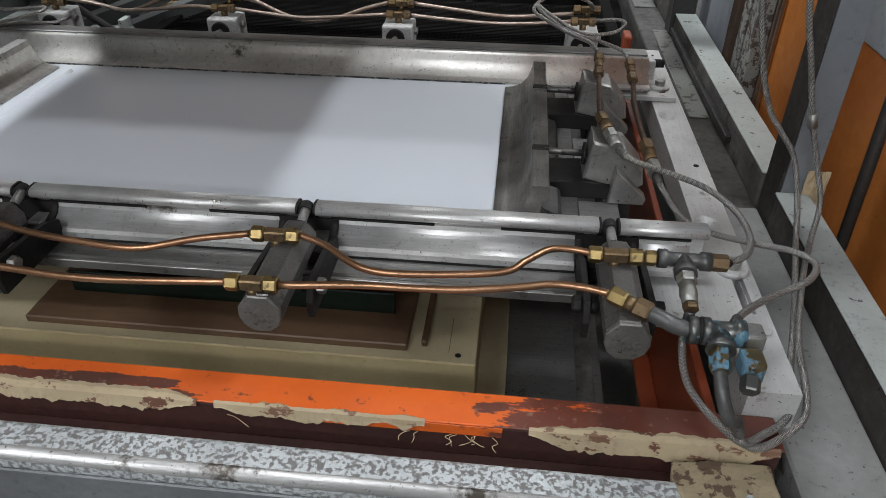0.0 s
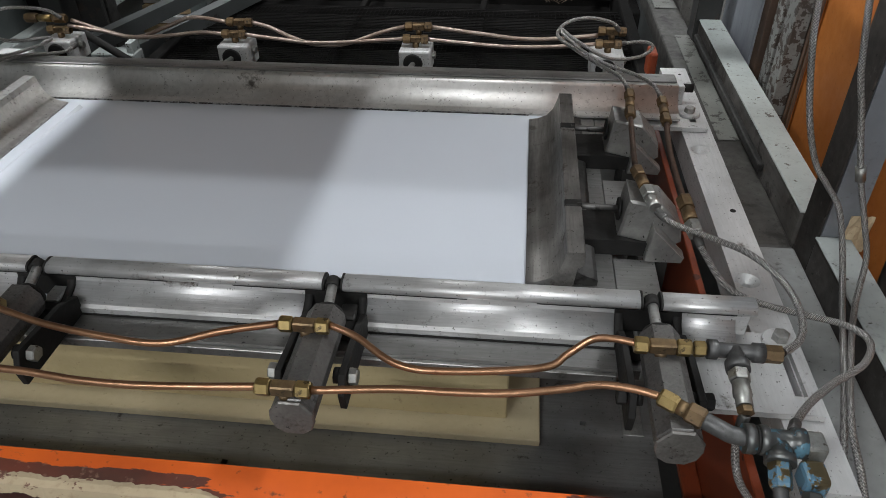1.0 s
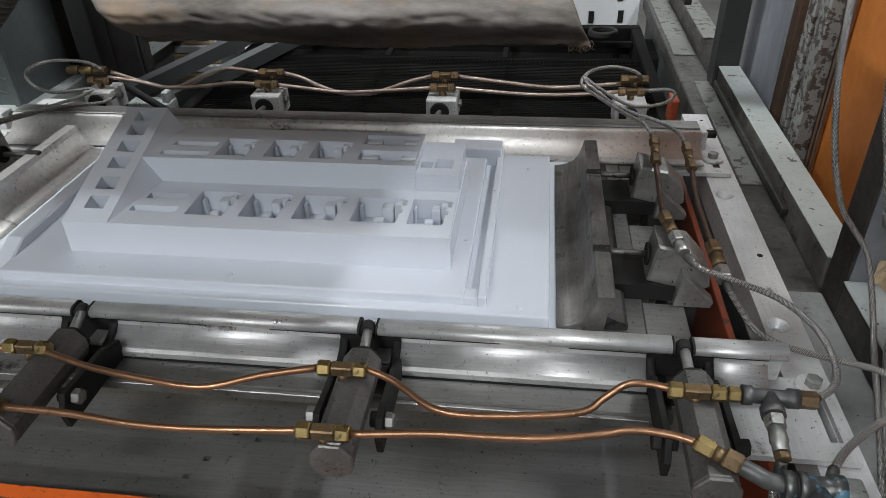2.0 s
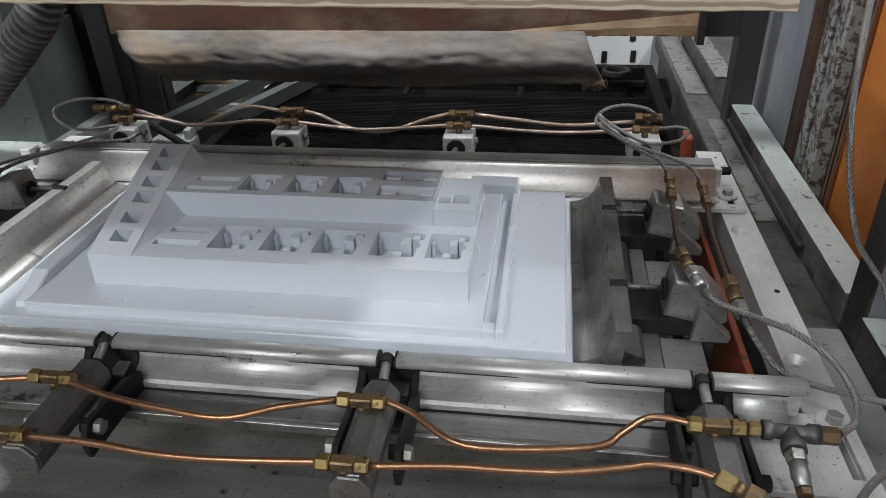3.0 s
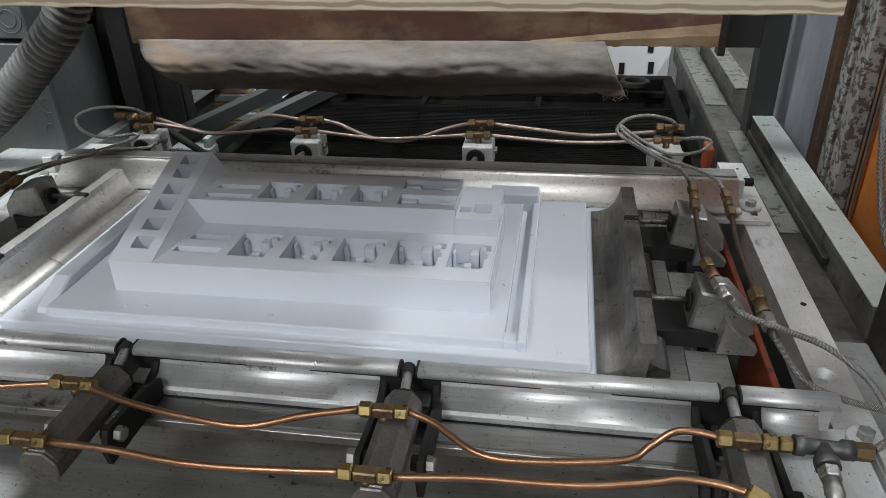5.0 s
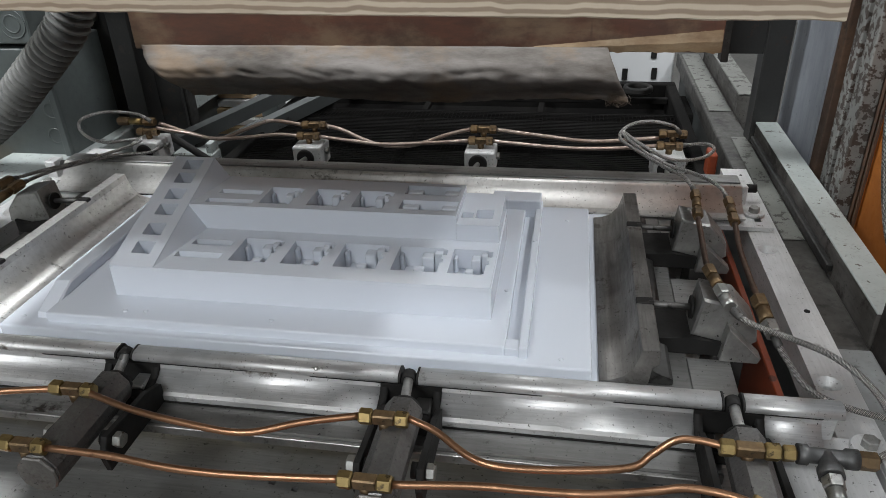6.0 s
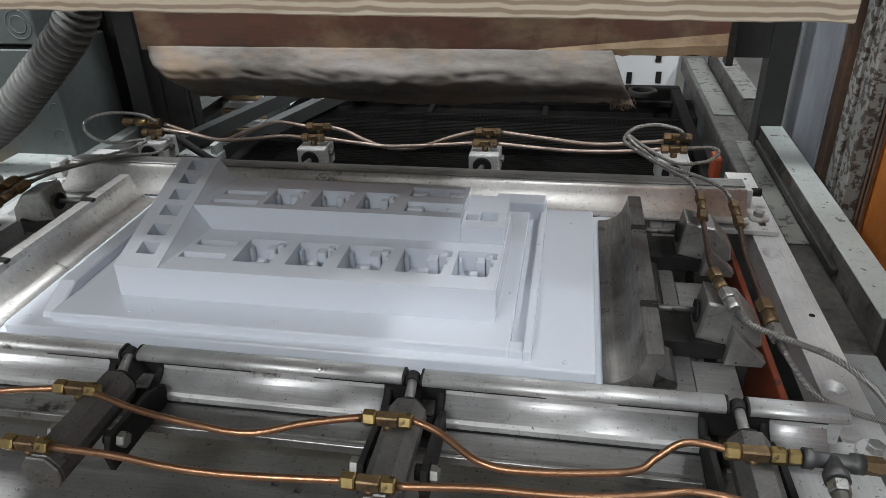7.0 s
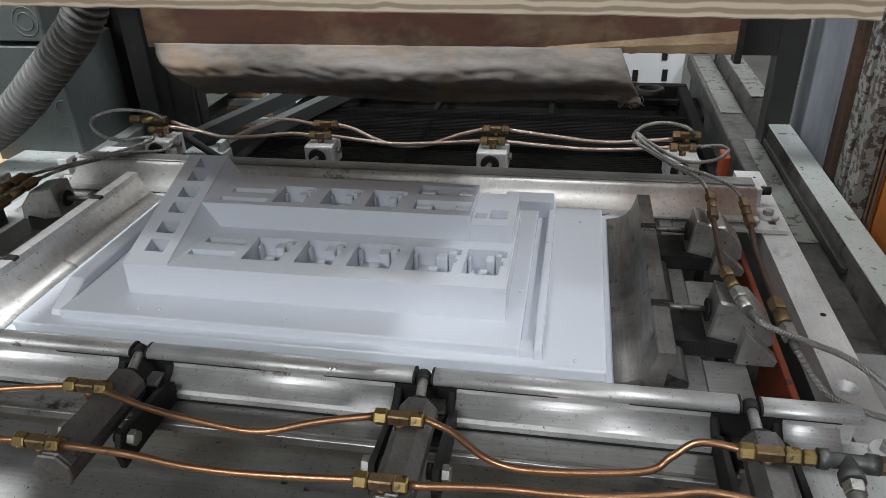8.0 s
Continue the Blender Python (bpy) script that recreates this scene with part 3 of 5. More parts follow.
def clamp_bars():
    front = lambda s, u, z: (s, 0.086 - u, z)
    rear = lambda s, u, z: (s, 0.748 + u, z)
    right = lambda s, u, z: (0.302 + u, s, z)
    left = lambda s, u, z: (-0.865 - u, s, z)
    t = thing("front_clamp_bar", "aluminium clamp bar with a rolled nose over the sheet's edge", "clamp bar")
    cuts = [-1.19] + [v for c in CLAMPS for v in (c - 0.014, c + 0.014)] + [0.642]
    for a, b in zip(cuts[::2], cuts[1::2]):
        part("nose_section", profile_bar(NOSE, front, a, b), ALU, t)
    cuts = [-1.19] + [v for c in CLAMPS for v in (c - 0.05, c + 0.05)] + [0.62]
    for a, b in zip(cuts[::2], cuts[1::2]):
        part("skirt_section", profile_bar(SKIRT, front, a, b), ALU, t)
    lip = [(0.043 + (u - 0.043) * 1.012, 1.06 + (z - 1.06) * 1.02) for u, z in NOSE]
    ear = [(u + 0.002, z + 0.003) for u, z in SKIRT]
    for c in CLAMPS:
        # black sheet behind the gap, put in for its shade
        part("gap_back", block(c - 0.05, c + 0.05, 0.0035, 0.0095, 1.0225, 1.066, 0.001), BLACK, t, "black backing for the gap's shade")
        part("gap_plate", block(c + 0.010, c + 0.037, -0.033, 0.003, 1.0205, 1.046, 0.003), STEEL_DARK if c == 0.0 else ALU, t, "worn plate in the gap")
        for s in (-1, 1):
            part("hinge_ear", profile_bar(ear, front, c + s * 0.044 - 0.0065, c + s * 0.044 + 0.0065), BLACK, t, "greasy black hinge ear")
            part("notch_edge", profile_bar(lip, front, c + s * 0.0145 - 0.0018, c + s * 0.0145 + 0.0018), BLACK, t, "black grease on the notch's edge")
        # black filler keeps the notch dark and hides the white sheet
        part("notch_filler", block(c - 0.0125, c + 0.0125, 0.004, 0.024, 1.023, 1.078, 0.003), BLACK, t, "black filler that closes the notch")
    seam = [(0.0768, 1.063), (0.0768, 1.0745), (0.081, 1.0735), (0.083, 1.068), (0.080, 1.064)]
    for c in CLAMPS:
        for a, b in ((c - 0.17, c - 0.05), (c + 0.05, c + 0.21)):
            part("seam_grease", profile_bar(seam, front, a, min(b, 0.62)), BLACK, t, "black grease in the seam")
    for dx, r in ((0.0, 0.005), (0.008, 0.004), (-0.006, 0.0035)):
        part("weld_spot", turned([(0, r), (r * 0.5, r * 0.85), (r * 0.9, r * 0.4)], toward((-0.152 + dx, -0.005, 1.0915), (-0.152 + dx, -0.3, 1.3)), 9), GALV, t, "bright weld spatter")
    # black strip stands in for the shade between bar and plate
    part("gasket_or_gap", block(-1.185, 0.472, -0.0365, 0.07, 1.0185, 1.0215, 0), BLACK, t, "black strip for the shade under the bar")
    t = thing("rear_clamp_bar", "aluminium clamp bar with a stained cove face behind the sheet", "clamp bar")
    part("nose_section", profile_bar(REAR, rear, -1.19, 0.658, (2, -5)), ALU_PITTED, t)
    part("top_flange", block(-1.188, 0.655, 0.838, 0.884, 1.0775, 1.082, 0.0015), STEEL_OILY, t, "dark stained top flange")
    part("edge_grease", block(-0.93, 0.30, 0.7455, 0.7478, 1.0228, 1.0262, 0), GREASE_DOTS, t, "grease dots along the edge")
    for nm, place, lab in (("side_clamp_bar", right, "dull grey aluminium clamp bar at the sheet's short edge"), ("side_clamp_bar", left, "dull grey aluminium clamp bar at the sheet's short edge")):
        t = thing(nm, lab, "clamp bar", group="side clamp bars")
        # left bar's paler metal makes up for the board's shade on it
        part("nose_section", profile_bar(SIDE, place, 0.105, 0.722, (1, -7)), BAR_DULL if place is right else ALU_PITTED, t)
        for y in (0.255, 0.560):
            part("rod_notch", profile_bar([(0.074, 1.0950), (0.0948, 1.0954), (0.0952, 1.070), (0.085, 1.070)], place, y - 0.011, y + 0.011), BLACK, t, "black notch for the rod")
        part("skirt_section", profile_bar(SKIRT, place, 0.112, 0.716), STEEL_DARK, t)


clamp_bars()


def slide_rail(x0, x1, inner, side):
    t = thing("slide_rail", "pale milled aluminium slide rail with slots and countersunk holes", "rail", group="slide rails")
    mid = (x0 + x1) / 2
    cx = mid - side * 0.009
    dishes = [(cx - 0.022, cx + 0.022, y - 0.022, y + 0.022) for y in (0.178, 0.650)]
    slots = [(mid - 0.008, mid + 0.008, -0.11, 0.012), (mid - 0.008, mid + 0.008, 0.74, 0.87)] + dishes
    part("rail_body", soften(plate(x0, x1, -0.252, 1.125, 0.935, 1.0, slots), 0.002, 1), ALU_WHITE, t)
    for y in (0.178, 0.650):
        bm = bmesh.new()
        ring = lambda r, z: [bm.verts.new((cx + r * math.cos(2 * math.pi * k / 32), y + r * math.sin(2 * math.pi * k / 32), z)) for k in range(32)]
        square = []
        for k in range(32):
            c, d = math.cos(2 * math.pi * k / 32), math.sin(2 * math.pi * k / 32)
            m = 0.0218 / max(abs(c), abs(d))
            square.append(bm.verts.new((cx + c * m, y + d * m, 0.9995)))
        rings = [square, ring(0.0205, 0.9995), ring(0.0085, 0.986), ring(0.008, 0.96)]
        for p, q in zip(rings, rings[1:]):
            for k in range(32):
                bm.faces.new((p[k], p[(k + 1) % 32], q[(k + 1) % 32], q[k]))
        part("countersink", bm, ALU_WHITE, t, "bright conical countersunk hole")
        part("hole", turned([(0, 0.0079), (0.002, 0.0079)], pose(cx, y, 0.958), 20), BLACK, t)
    part("hole", turned([(0.0, 0.006), (0.0008, 0.006)], pose(mid + side * 0.012, 0.40, 1.0), 14), BLACK, t)
    part("hole", turned([(0.0, 0.004), (0.0008, 0.004)], pose(mid + side * 0.012, 1.08, 1.0), 12), BLACK, t)
    for y in (0.01, 0.83):
        bolt("clamp_bolt", mid - 0.004, y, 1.0 if y > 0.5 else 1.012, 0.013, "zinc plated hex bolt on a thick aluminium washer", 0.026, "clamp bolts")
    b = thing("slotted_bracket", "slotted aluminium bracket plate on the slide rail", "bracket", group="slotted brackets")
    lo, hi = (inner, x1 - 0.012) if side > 0 else (x0 + 0.012, inner)
    part("bracket_plate", soften(plate(lo, hi, -0.135, 0.03, 1.002, 1.012, [(mid - 0.009, mid + 0.009, -0.10, 0.0)]), 0.0015, 1), ALU_WHITE, b)
    b = thing("slotted_bracket", "slotted aluminium bracket plate on the slide rail", "bracket", group="slotted brackets")
    part("bracket_plate", soften(plate(lo, hi, 0.735, 0.765, 1.002, 1.012), 0.0015, 1), ALU_WHITE, b)
    s = thing("set_screw", "black socket screw at the bar's end", "screw")
    part("screw", rod((x0 + 0.02 if side > 0 else x1 - 0.02, 0.90, 1.04), (x0 + 0.045 if side > 0 else x1 - 0.045, 0.90, 1.04), 0.011, 12), BLACK, s)
    part("post", block(mid - 0.045, mid - 0.012, 0.885, 0.93, 1.0, 1.05, 0.002), ALU_WHITE, s)


slide_rail(0.665, 0.734, 0.55, 1)
slide_rail(-1.308, -1.21, -1.11, -1)


def base_plates():
    t = thing("base_plate", "flat oily steel plate below the clamp bar", "plate", group="base plates")
    part("plate", soften(plate(-1.19, 0.475, -0.078, 0.085, 1.0, 1.018), 0.0015, 1), STEEL_OILY, t)
    part("edge_strip", block(-1.19, 0.44, -0.086, -0.0785, 0.996, 1.012, 0.001), ALU_DULL, t, "bright aluminium edge strip")
    t = thing("base_plate", "flat oily steel plate below the clamp bar", "plate", group="base plates")
    part("plate", soften(plate(0.312, 0.455, 0.087, 0.77, 1.0, 1.018), 0.0015, 1), STEEL_OILY, t)
    for y0, y1 in ((0.09, 0.20), (0.345, 0.47), (0.60, 0.76)):
        part("pale_strip", block(0.457, 0.53, y0, y1, 1.0, 1.016, 0.001), STEEL, t, "pale steel strip")
    t = thing("base_plate", "flat oily steel plate below the clamp bar", "plate", group="base plates")
    part("plate", soften(plate(-1.1, -0.875, 0.087, 0.77, 1.0, 1.018), 0.0015, 1), STEEL_OILY, t)
    t = thing("base_plate", "flat oily steel plate below the clamp bar", "plate", group="base plates")
    part("plate", soften(plate(-1.19, 0.62, 0.772, 0.90, 1.0, 1.026), 0.0015, 1), STEEL_OILY, t)
    t = thing("orange_channel", "orange painted steel channel below the slide rail", "channel")
    part("web", block(0.628, 0.642, -0.25, 0.95, 0.70, 0.93, 0.002), RED_ORANGE, t)
    part("flange", block(0.595, 0.627, -0.25, 0.95, 0.70, 0.715, 0.002), RED_ORANGE, t)


base_plates()


# ---- clamp cylinders and pipes on the near side ----
def clamp_cylinder(x, slot, bolts):
    t = thing("clamp_cylinder", "dark cast steel clamp cylinder lying across the near clamp bar", "air cylinder", (x, 0, 0), "clamp cylinders")
    out = [(-0.015, 0.030), (0.015, 0.030), (0.031, 0.010), (0.032, -0.006), (0.026, -0.022), (0.012, -0.032), (-0.012, -0.032), (-0.026, -0.022), (-0.032, -0.006), (-0.031, 0.010)]
    out = [(a * 0.90, b * 0.92) for a, b in out]
    body = prism(out, Matrix.Translation((0, -0.072, 1.082)) @ pose(0, 0, 0, 90), 0.188, 0.0025)
    part("barrel", body, CAST, t)
    cap = [(a * 1.04, b * 1.04) for a, b in out]
    part("end_cap", prism(cap, Matrix.Translation((0, -0.2605, 1.082)) @ pose(0, 0, 0, 90), 0.006, 0.002), BAR_DULL, t, "brushed steel end cap")
    part("rod", rod((0, -0.09, 1.083), (slot - x, 0.004, 1.090), 0.0078, 14), STEEL, t)
    part("rod_end", turned([(0, 0.011), (0.018, 0.011)], toward((slot - x, -0.012, 1.088), (slot - x, 0.03, 1.090)), 12), BLACK, t, "greasy black rod end")
    part("gland", turned([(0, 0.022), (0.012, 0.022), (0.014, 0.018)], toward((0, -0.072, 1.080), (0, 0, 1.084)), 20), BLACK, t)
    for s in (-1, 1):
        part("bracket_plate", prism([(-0.19, 0), (-0.03, 0.0), (-0.03, 0.035), (-0.07, 0.05), (-0.18, 0.058), (-0.195, 0.03)],
             Matrix.Translation((s * 0.045 - 0.005, 0, 1.018)) @ Matrix(((0, 0, 1, 0), (1, 0, 0, 0), (0, 1, 0, 0), (0, 0, 0, 1))), 0.010, 0.001), BLACK, t)
        part("bolt_head", nut((s * 0.051, -0.165, 1.058), (s * 0.064, -0.165, 1.058), 0.0125), bolts, t)
        part("spacer", rod((s * 0.030, -0.165, 1.058), (s * 0.040, -0.165, 1.058), 0.012, 12), BLACK, t)
    part("yoke", block(-0.04, 0.04, -0.06, -0.036, 1.019, 1.045, 0.003), BLACK, t, "greasy black yoke")
    return t


for c, s in zip(CYLINDERS, CLAMPS):
    clamp_cylinder(c, s, BLACK if c > 0.4 else GALV)


def tee(x, y, z, span=0.026, turn=0.0, nuts=None):
    t = thing("brass_tee", "brass compression tee joining copper air lines", "pipe fitting", (x, y, z), "brass tees")
    t.rotation_euler = (0, 0, turn)
    part("body", rest(block(-span + 0.010, span - 0.010, -0.0085, 0.0085, -0.008, 0.0085, 0.002), turned([(0, 0.0085), (0.014, 0.0085)], pose(0, 0, -0.020), 12)), BRASS_OLD, t, "browned brass tee body")
    for s in (-1, 1):
        part("nut", nut((s * (span - 0.0095), 0, 0), (s * (span + 0.0095), 0, 0), 0.0120), nuts or BRASS, t)
    return t


TZ = 1.122
for c in (-0.487, -0.002):
    tee(c, -0.252, TZ)
    tee(c - 0.004, -0.135, TZ)
tee(0.482, -0.131, TZ, 0.028)


def copper(points, label="bent copper air line between brass fittings", r=0.0052, mat=None, group="copper lines"):
    return solid("copper_line", tube(points, r, 12, 8), mat or COPPER, label, "pipe", group)


copper([(-0.452, -0.253, TZ), (-0.357, -0.255, TZ), (-0.271, -0.262, TZ - 0.002), (-0.192, -0.263, TZ - 0.002), (-0.108, -0.259, TZ), (-0.034, -0.252, TZ)])
copper([(0.034, -0.252, TZ), (0.138, -0.240, TZ), (0.21, -0.238, TZ), (0.281, -0.233, TZ), (0.351, -0.219, TZ), (0.394, -0.208, TZ), (0.436, -0.211, TZ), (0.466, -0.220, TZ)])
copper([(-0.518, -0.253, TZ), (-0.60, -0.26, TZ), (-0.72, -0.262, TZ), (-0.86, -0.25, TZ), (-0.98, -0.255, TZ)])
copper([(-0.460, -0.140, TZ), (-0.43, -0.15, TZ), (-0.369, -0.165, TZ - 0.003), (-0.281, -0.179, TZ - 0.004), (-0.195, -0.184, TZ - 0.005), (-0.117, -0.158, TZ), (-0.042, -0.135, TZ)])
copper([(0.030, -0.132, TZ), (0.071, -0.148, TZ - 0.004), (0.131, -0.187, TZ - 0.01), (0.198, -0.193, TZ - 0.011), (0.322, -0.176, TZ - 0.01), (0.357, -0.153, TZ - 0.004), (0.389, -0.127, TZ), (0.418, -0.122, TZ), (0.452, -0.129, TZ)])
copper([(-0.518, -0.138, TZ), (-0.58, -0.15, TZ), (-0.70, -0.175, TZ), (-0.85, -0.16, TZ), (-0.98, -0.14, TZ)])


# ---- platen, mould and sheet ----
LIFT = [(0.0, 0.674), (0.3, 0.675), (0.5, 0.684), (0.6, 0.705), (0.7, 0.738), (0.8, 0.775), (0.9, 0.812), (1.0, 0.845), (1.1, 0.880), (1.2, 0.918),
        (1.3, 0.960), (1.4, 1.002), (1.5, 1.036), (1.6, 1.046), (1.8, 1.046), (8.0, 1.046)]
SHEET_Z = 1.0225


def make_mould():
    t = thing("mould", "wooden forming mould on a steel platen, rising to the sheet", "mould", (0, 0, 0.674))
    holes = [(-0.258 + d, -0.246 + d, -0.043 + e, -0.033 + e) for d, e in ((0, 0), (0.045, -0.01), (-0.03, -0.06), (0.33, -0.11), (0.69, 0.16), (0.71, -0.07), (-0.05, -0.1))]
    part("platen", plate(-1.06, 0.575, -0.225, 0.90, -0.225, -0.19, holes), STEEL, t, "oily grey steel platen with bolt holes")
    for x in (-0.9, 0.3):
        part("ram", turned([(0, 0.05), (0.52, 0.05)], pose(x, 0.35, -0.745), 24), GALV, t, "bright steel lifting ram")
        s = thing("lift_cylinder", "dark steel lift cylinder standing on the floor", "lift cylinder", (x, 0.35, 0), "lift cylinders")
        part("sleeve", turned([(0, 0.09), (0.01, 0.09), (0.012, 0.07), (0.36, 0.07)], pose(0, 0, 0), 24), STEEL_DARK, s)
    part("base_board", block(-0.9, 0.35, 0.055, 0.80, -0.189, -0.171, 0.002), MDF, t, "pale board")
    part("plinth", block(-0.825, 0.284, 0.101, 0.715, -0.17, -0.004, 0.003), PLINTH, t, "brown wooden plinth")
    part("plinth_top", block(-0.823, 0.282, 0.103, 0.713, -0.0038, -0.0028, 0), MDF, t, "pale board")
    part("tray", block(-0.705, 0.138, 0.124, 0.70, -0.0027, 0.0165, 0.003), WOOD_BROWN, t, "brown wooden tray block")
    part("tray_rail", block(0.1655, 0.178, 0.142, 0.70, -0.0027, 0.014, 0.003), WOOD_BROWN, t, "brown wooden tray rail")
    part("dowel_hole", turned([(0, 0.0065), (0.0006, 0.0065)], pose(0.245, 0.125, -0.0027), 14), BLACK, t)
    part("scribed_line", block(0.2245, 0.2255, 0.13, 0.245, -0.0027, -0.0024, 0), STEEL_DARK, t)
    part("guide_strip", block(0.515, 0.555, 0.10, 0.75, -0.1945, -0.1885, 0.001), GALV, t, "pale steel guide strip")
    part("core_wall", block(-0.635, 0.100, 0.209, 0.216, 0.025, 0.08, 0.002), MOULD_GREEN, t, "dark green tooling block")
    return t


mould = make_mould()
sheet = thing("plastic_sheet", "white plastic sheet in the clamp frame, drawn down over the mould", "plastic sheet")
part("flange", block(-0.93, 0.345, 0.0, 0.83, SHEET_Z - 0.003, SHEET_Z, 0), PLASTIC, sheet)
RAKE = math.degrees(math.atan2(0.055, 0.172))
PIECES = []


def piece(name, bm, top, hinge=(0, 0, 0), kind="lift", parent=None, **more):
    ob = part(name, bm, PLASTIC, parent or sheet)
    PIECES.append((ob, kind, top, hinge, more))
    return ob


def pocket(x, y, w, d, ears=True):
    """The cut-outs of one pocket: a well with notched ears at the far side."""
    out = [(x - w / 2, x + w / 2, y - d / 2, y + d / 2)]
    if ears:
        out += [(x + w / 2 - 0.001, x + w / 2 + 0.009, y + d * 0.22, y + d * 0.46), (x + w / 2 - 0.001, x + w / 2 + 0.005, y - d * 0.10, y + d * 0.06)]
    return out


ROW1 = [(-0.373, 0.290, 0.076, 0.092), (-0.266, 0.290, 0.076, 0.092), (-0.157, 0.290, 0.084, 0.092), (-0.042, 0.290, 0.088, 0.092), (0.056, 0.290, 0.068, 0.092)]
ROW2 = [(-0.365, 0.430, 0.066, 0.080), (-0.262, 0.430, 0.066, 0.080), (-0.166, 0.430, 0.066, 0.080)]
DOUBLE = [(-0.045, 0.484, 0.115, 0.044), (-0.040, 0.412, 0.118, 0.044)]
SLOTS1 = [(-0.515, -0.430, 0.300, 0.322), (-0.527, -0.432, 0.248, 0.270)]
SLOTS2 = [(-0.505, -0.410, 0.430, 0.450), (-0.515, -0.412, 0.385, 0.404)]
DEPTH = 0.044


def terrace(name, x0, x1, y0, y1, level, wells, slots, far_ears):
    """A terrace top with its wells, hinged at its near upper edge; each well's floor sinks as the sheet is drawn in."""
    holes = [c for w in wells for c in pocket(*w, ears=w[3] > 0.05)] + list(slots)
    rel = [(a, b, c - y0, d - y0) for a, b, c, d in holes]
    bm = soften(plate(x0, x1, 0, y1 - y0, -DEPTH - 0.012, 0, rel), 0.0026, 2)
    top = piece(name, bm, level + 0.07, (0, y0, level), "tilt")
    for x, y, w, d in wells:
        yy = y - y0
        lo = -DEPTH - 0.01
        if d > 0.05:
            far = yy + d / 2 - 0.0005
            steps = ((x + w * 0.03, x + w * 0.29, yy + d * 0.24, far, -0.010), (x + w * 0.30, x + w / 2 - 0.0005, yy + d * 0.33, far, -0.004),
                     (x - w * 0.12, x + w * 0.12, yy - d * 0.04, yy + d * 0.12, -0.021), (x - w / 2 + 0.0005, x - w * 0.40, yy + d * 0.30, far, -0.012))
        else:
            steps = ((x - w / 2 + 0.0005, x - w * 0.2, yy + 0.004, yy + d / 2 - 0.0005, -0.008), (x + w * 0.2, x + w / 2 - 0.0005, yy + 0.004, yy + d / 2 - 0.0005, -0.008))
        for x0s, x1s, y0s, y1s, zt in steps:
            part("well_step", block(x0s, x1s, y0s, y1s, lo, zt, 0.003, 2), PLASTIC, top)
    for a, b, c, d in [(x - w / 2 - 0.011, x + w / 2 + 0.013, y - d / 2 - 0.001, y + d / 2 + 0.001) for x, y, w, d in wells]:
        piece("well_floor", block(a, b, c - y0, d - y0, -0.004, 0, 0), 0, (0, 0, -0.0003), "sink", top, depth=DEPTH)
    for a, b, c, d in slots:
        piece("slot_floor", block(a - 0.001, b + 0.001, c - y0 - 0.001, d - y0 + 0.001, -0.004, 0, 0), 0, (0, 0, -0.0003), "sink", top, depth=0.022)
    return top


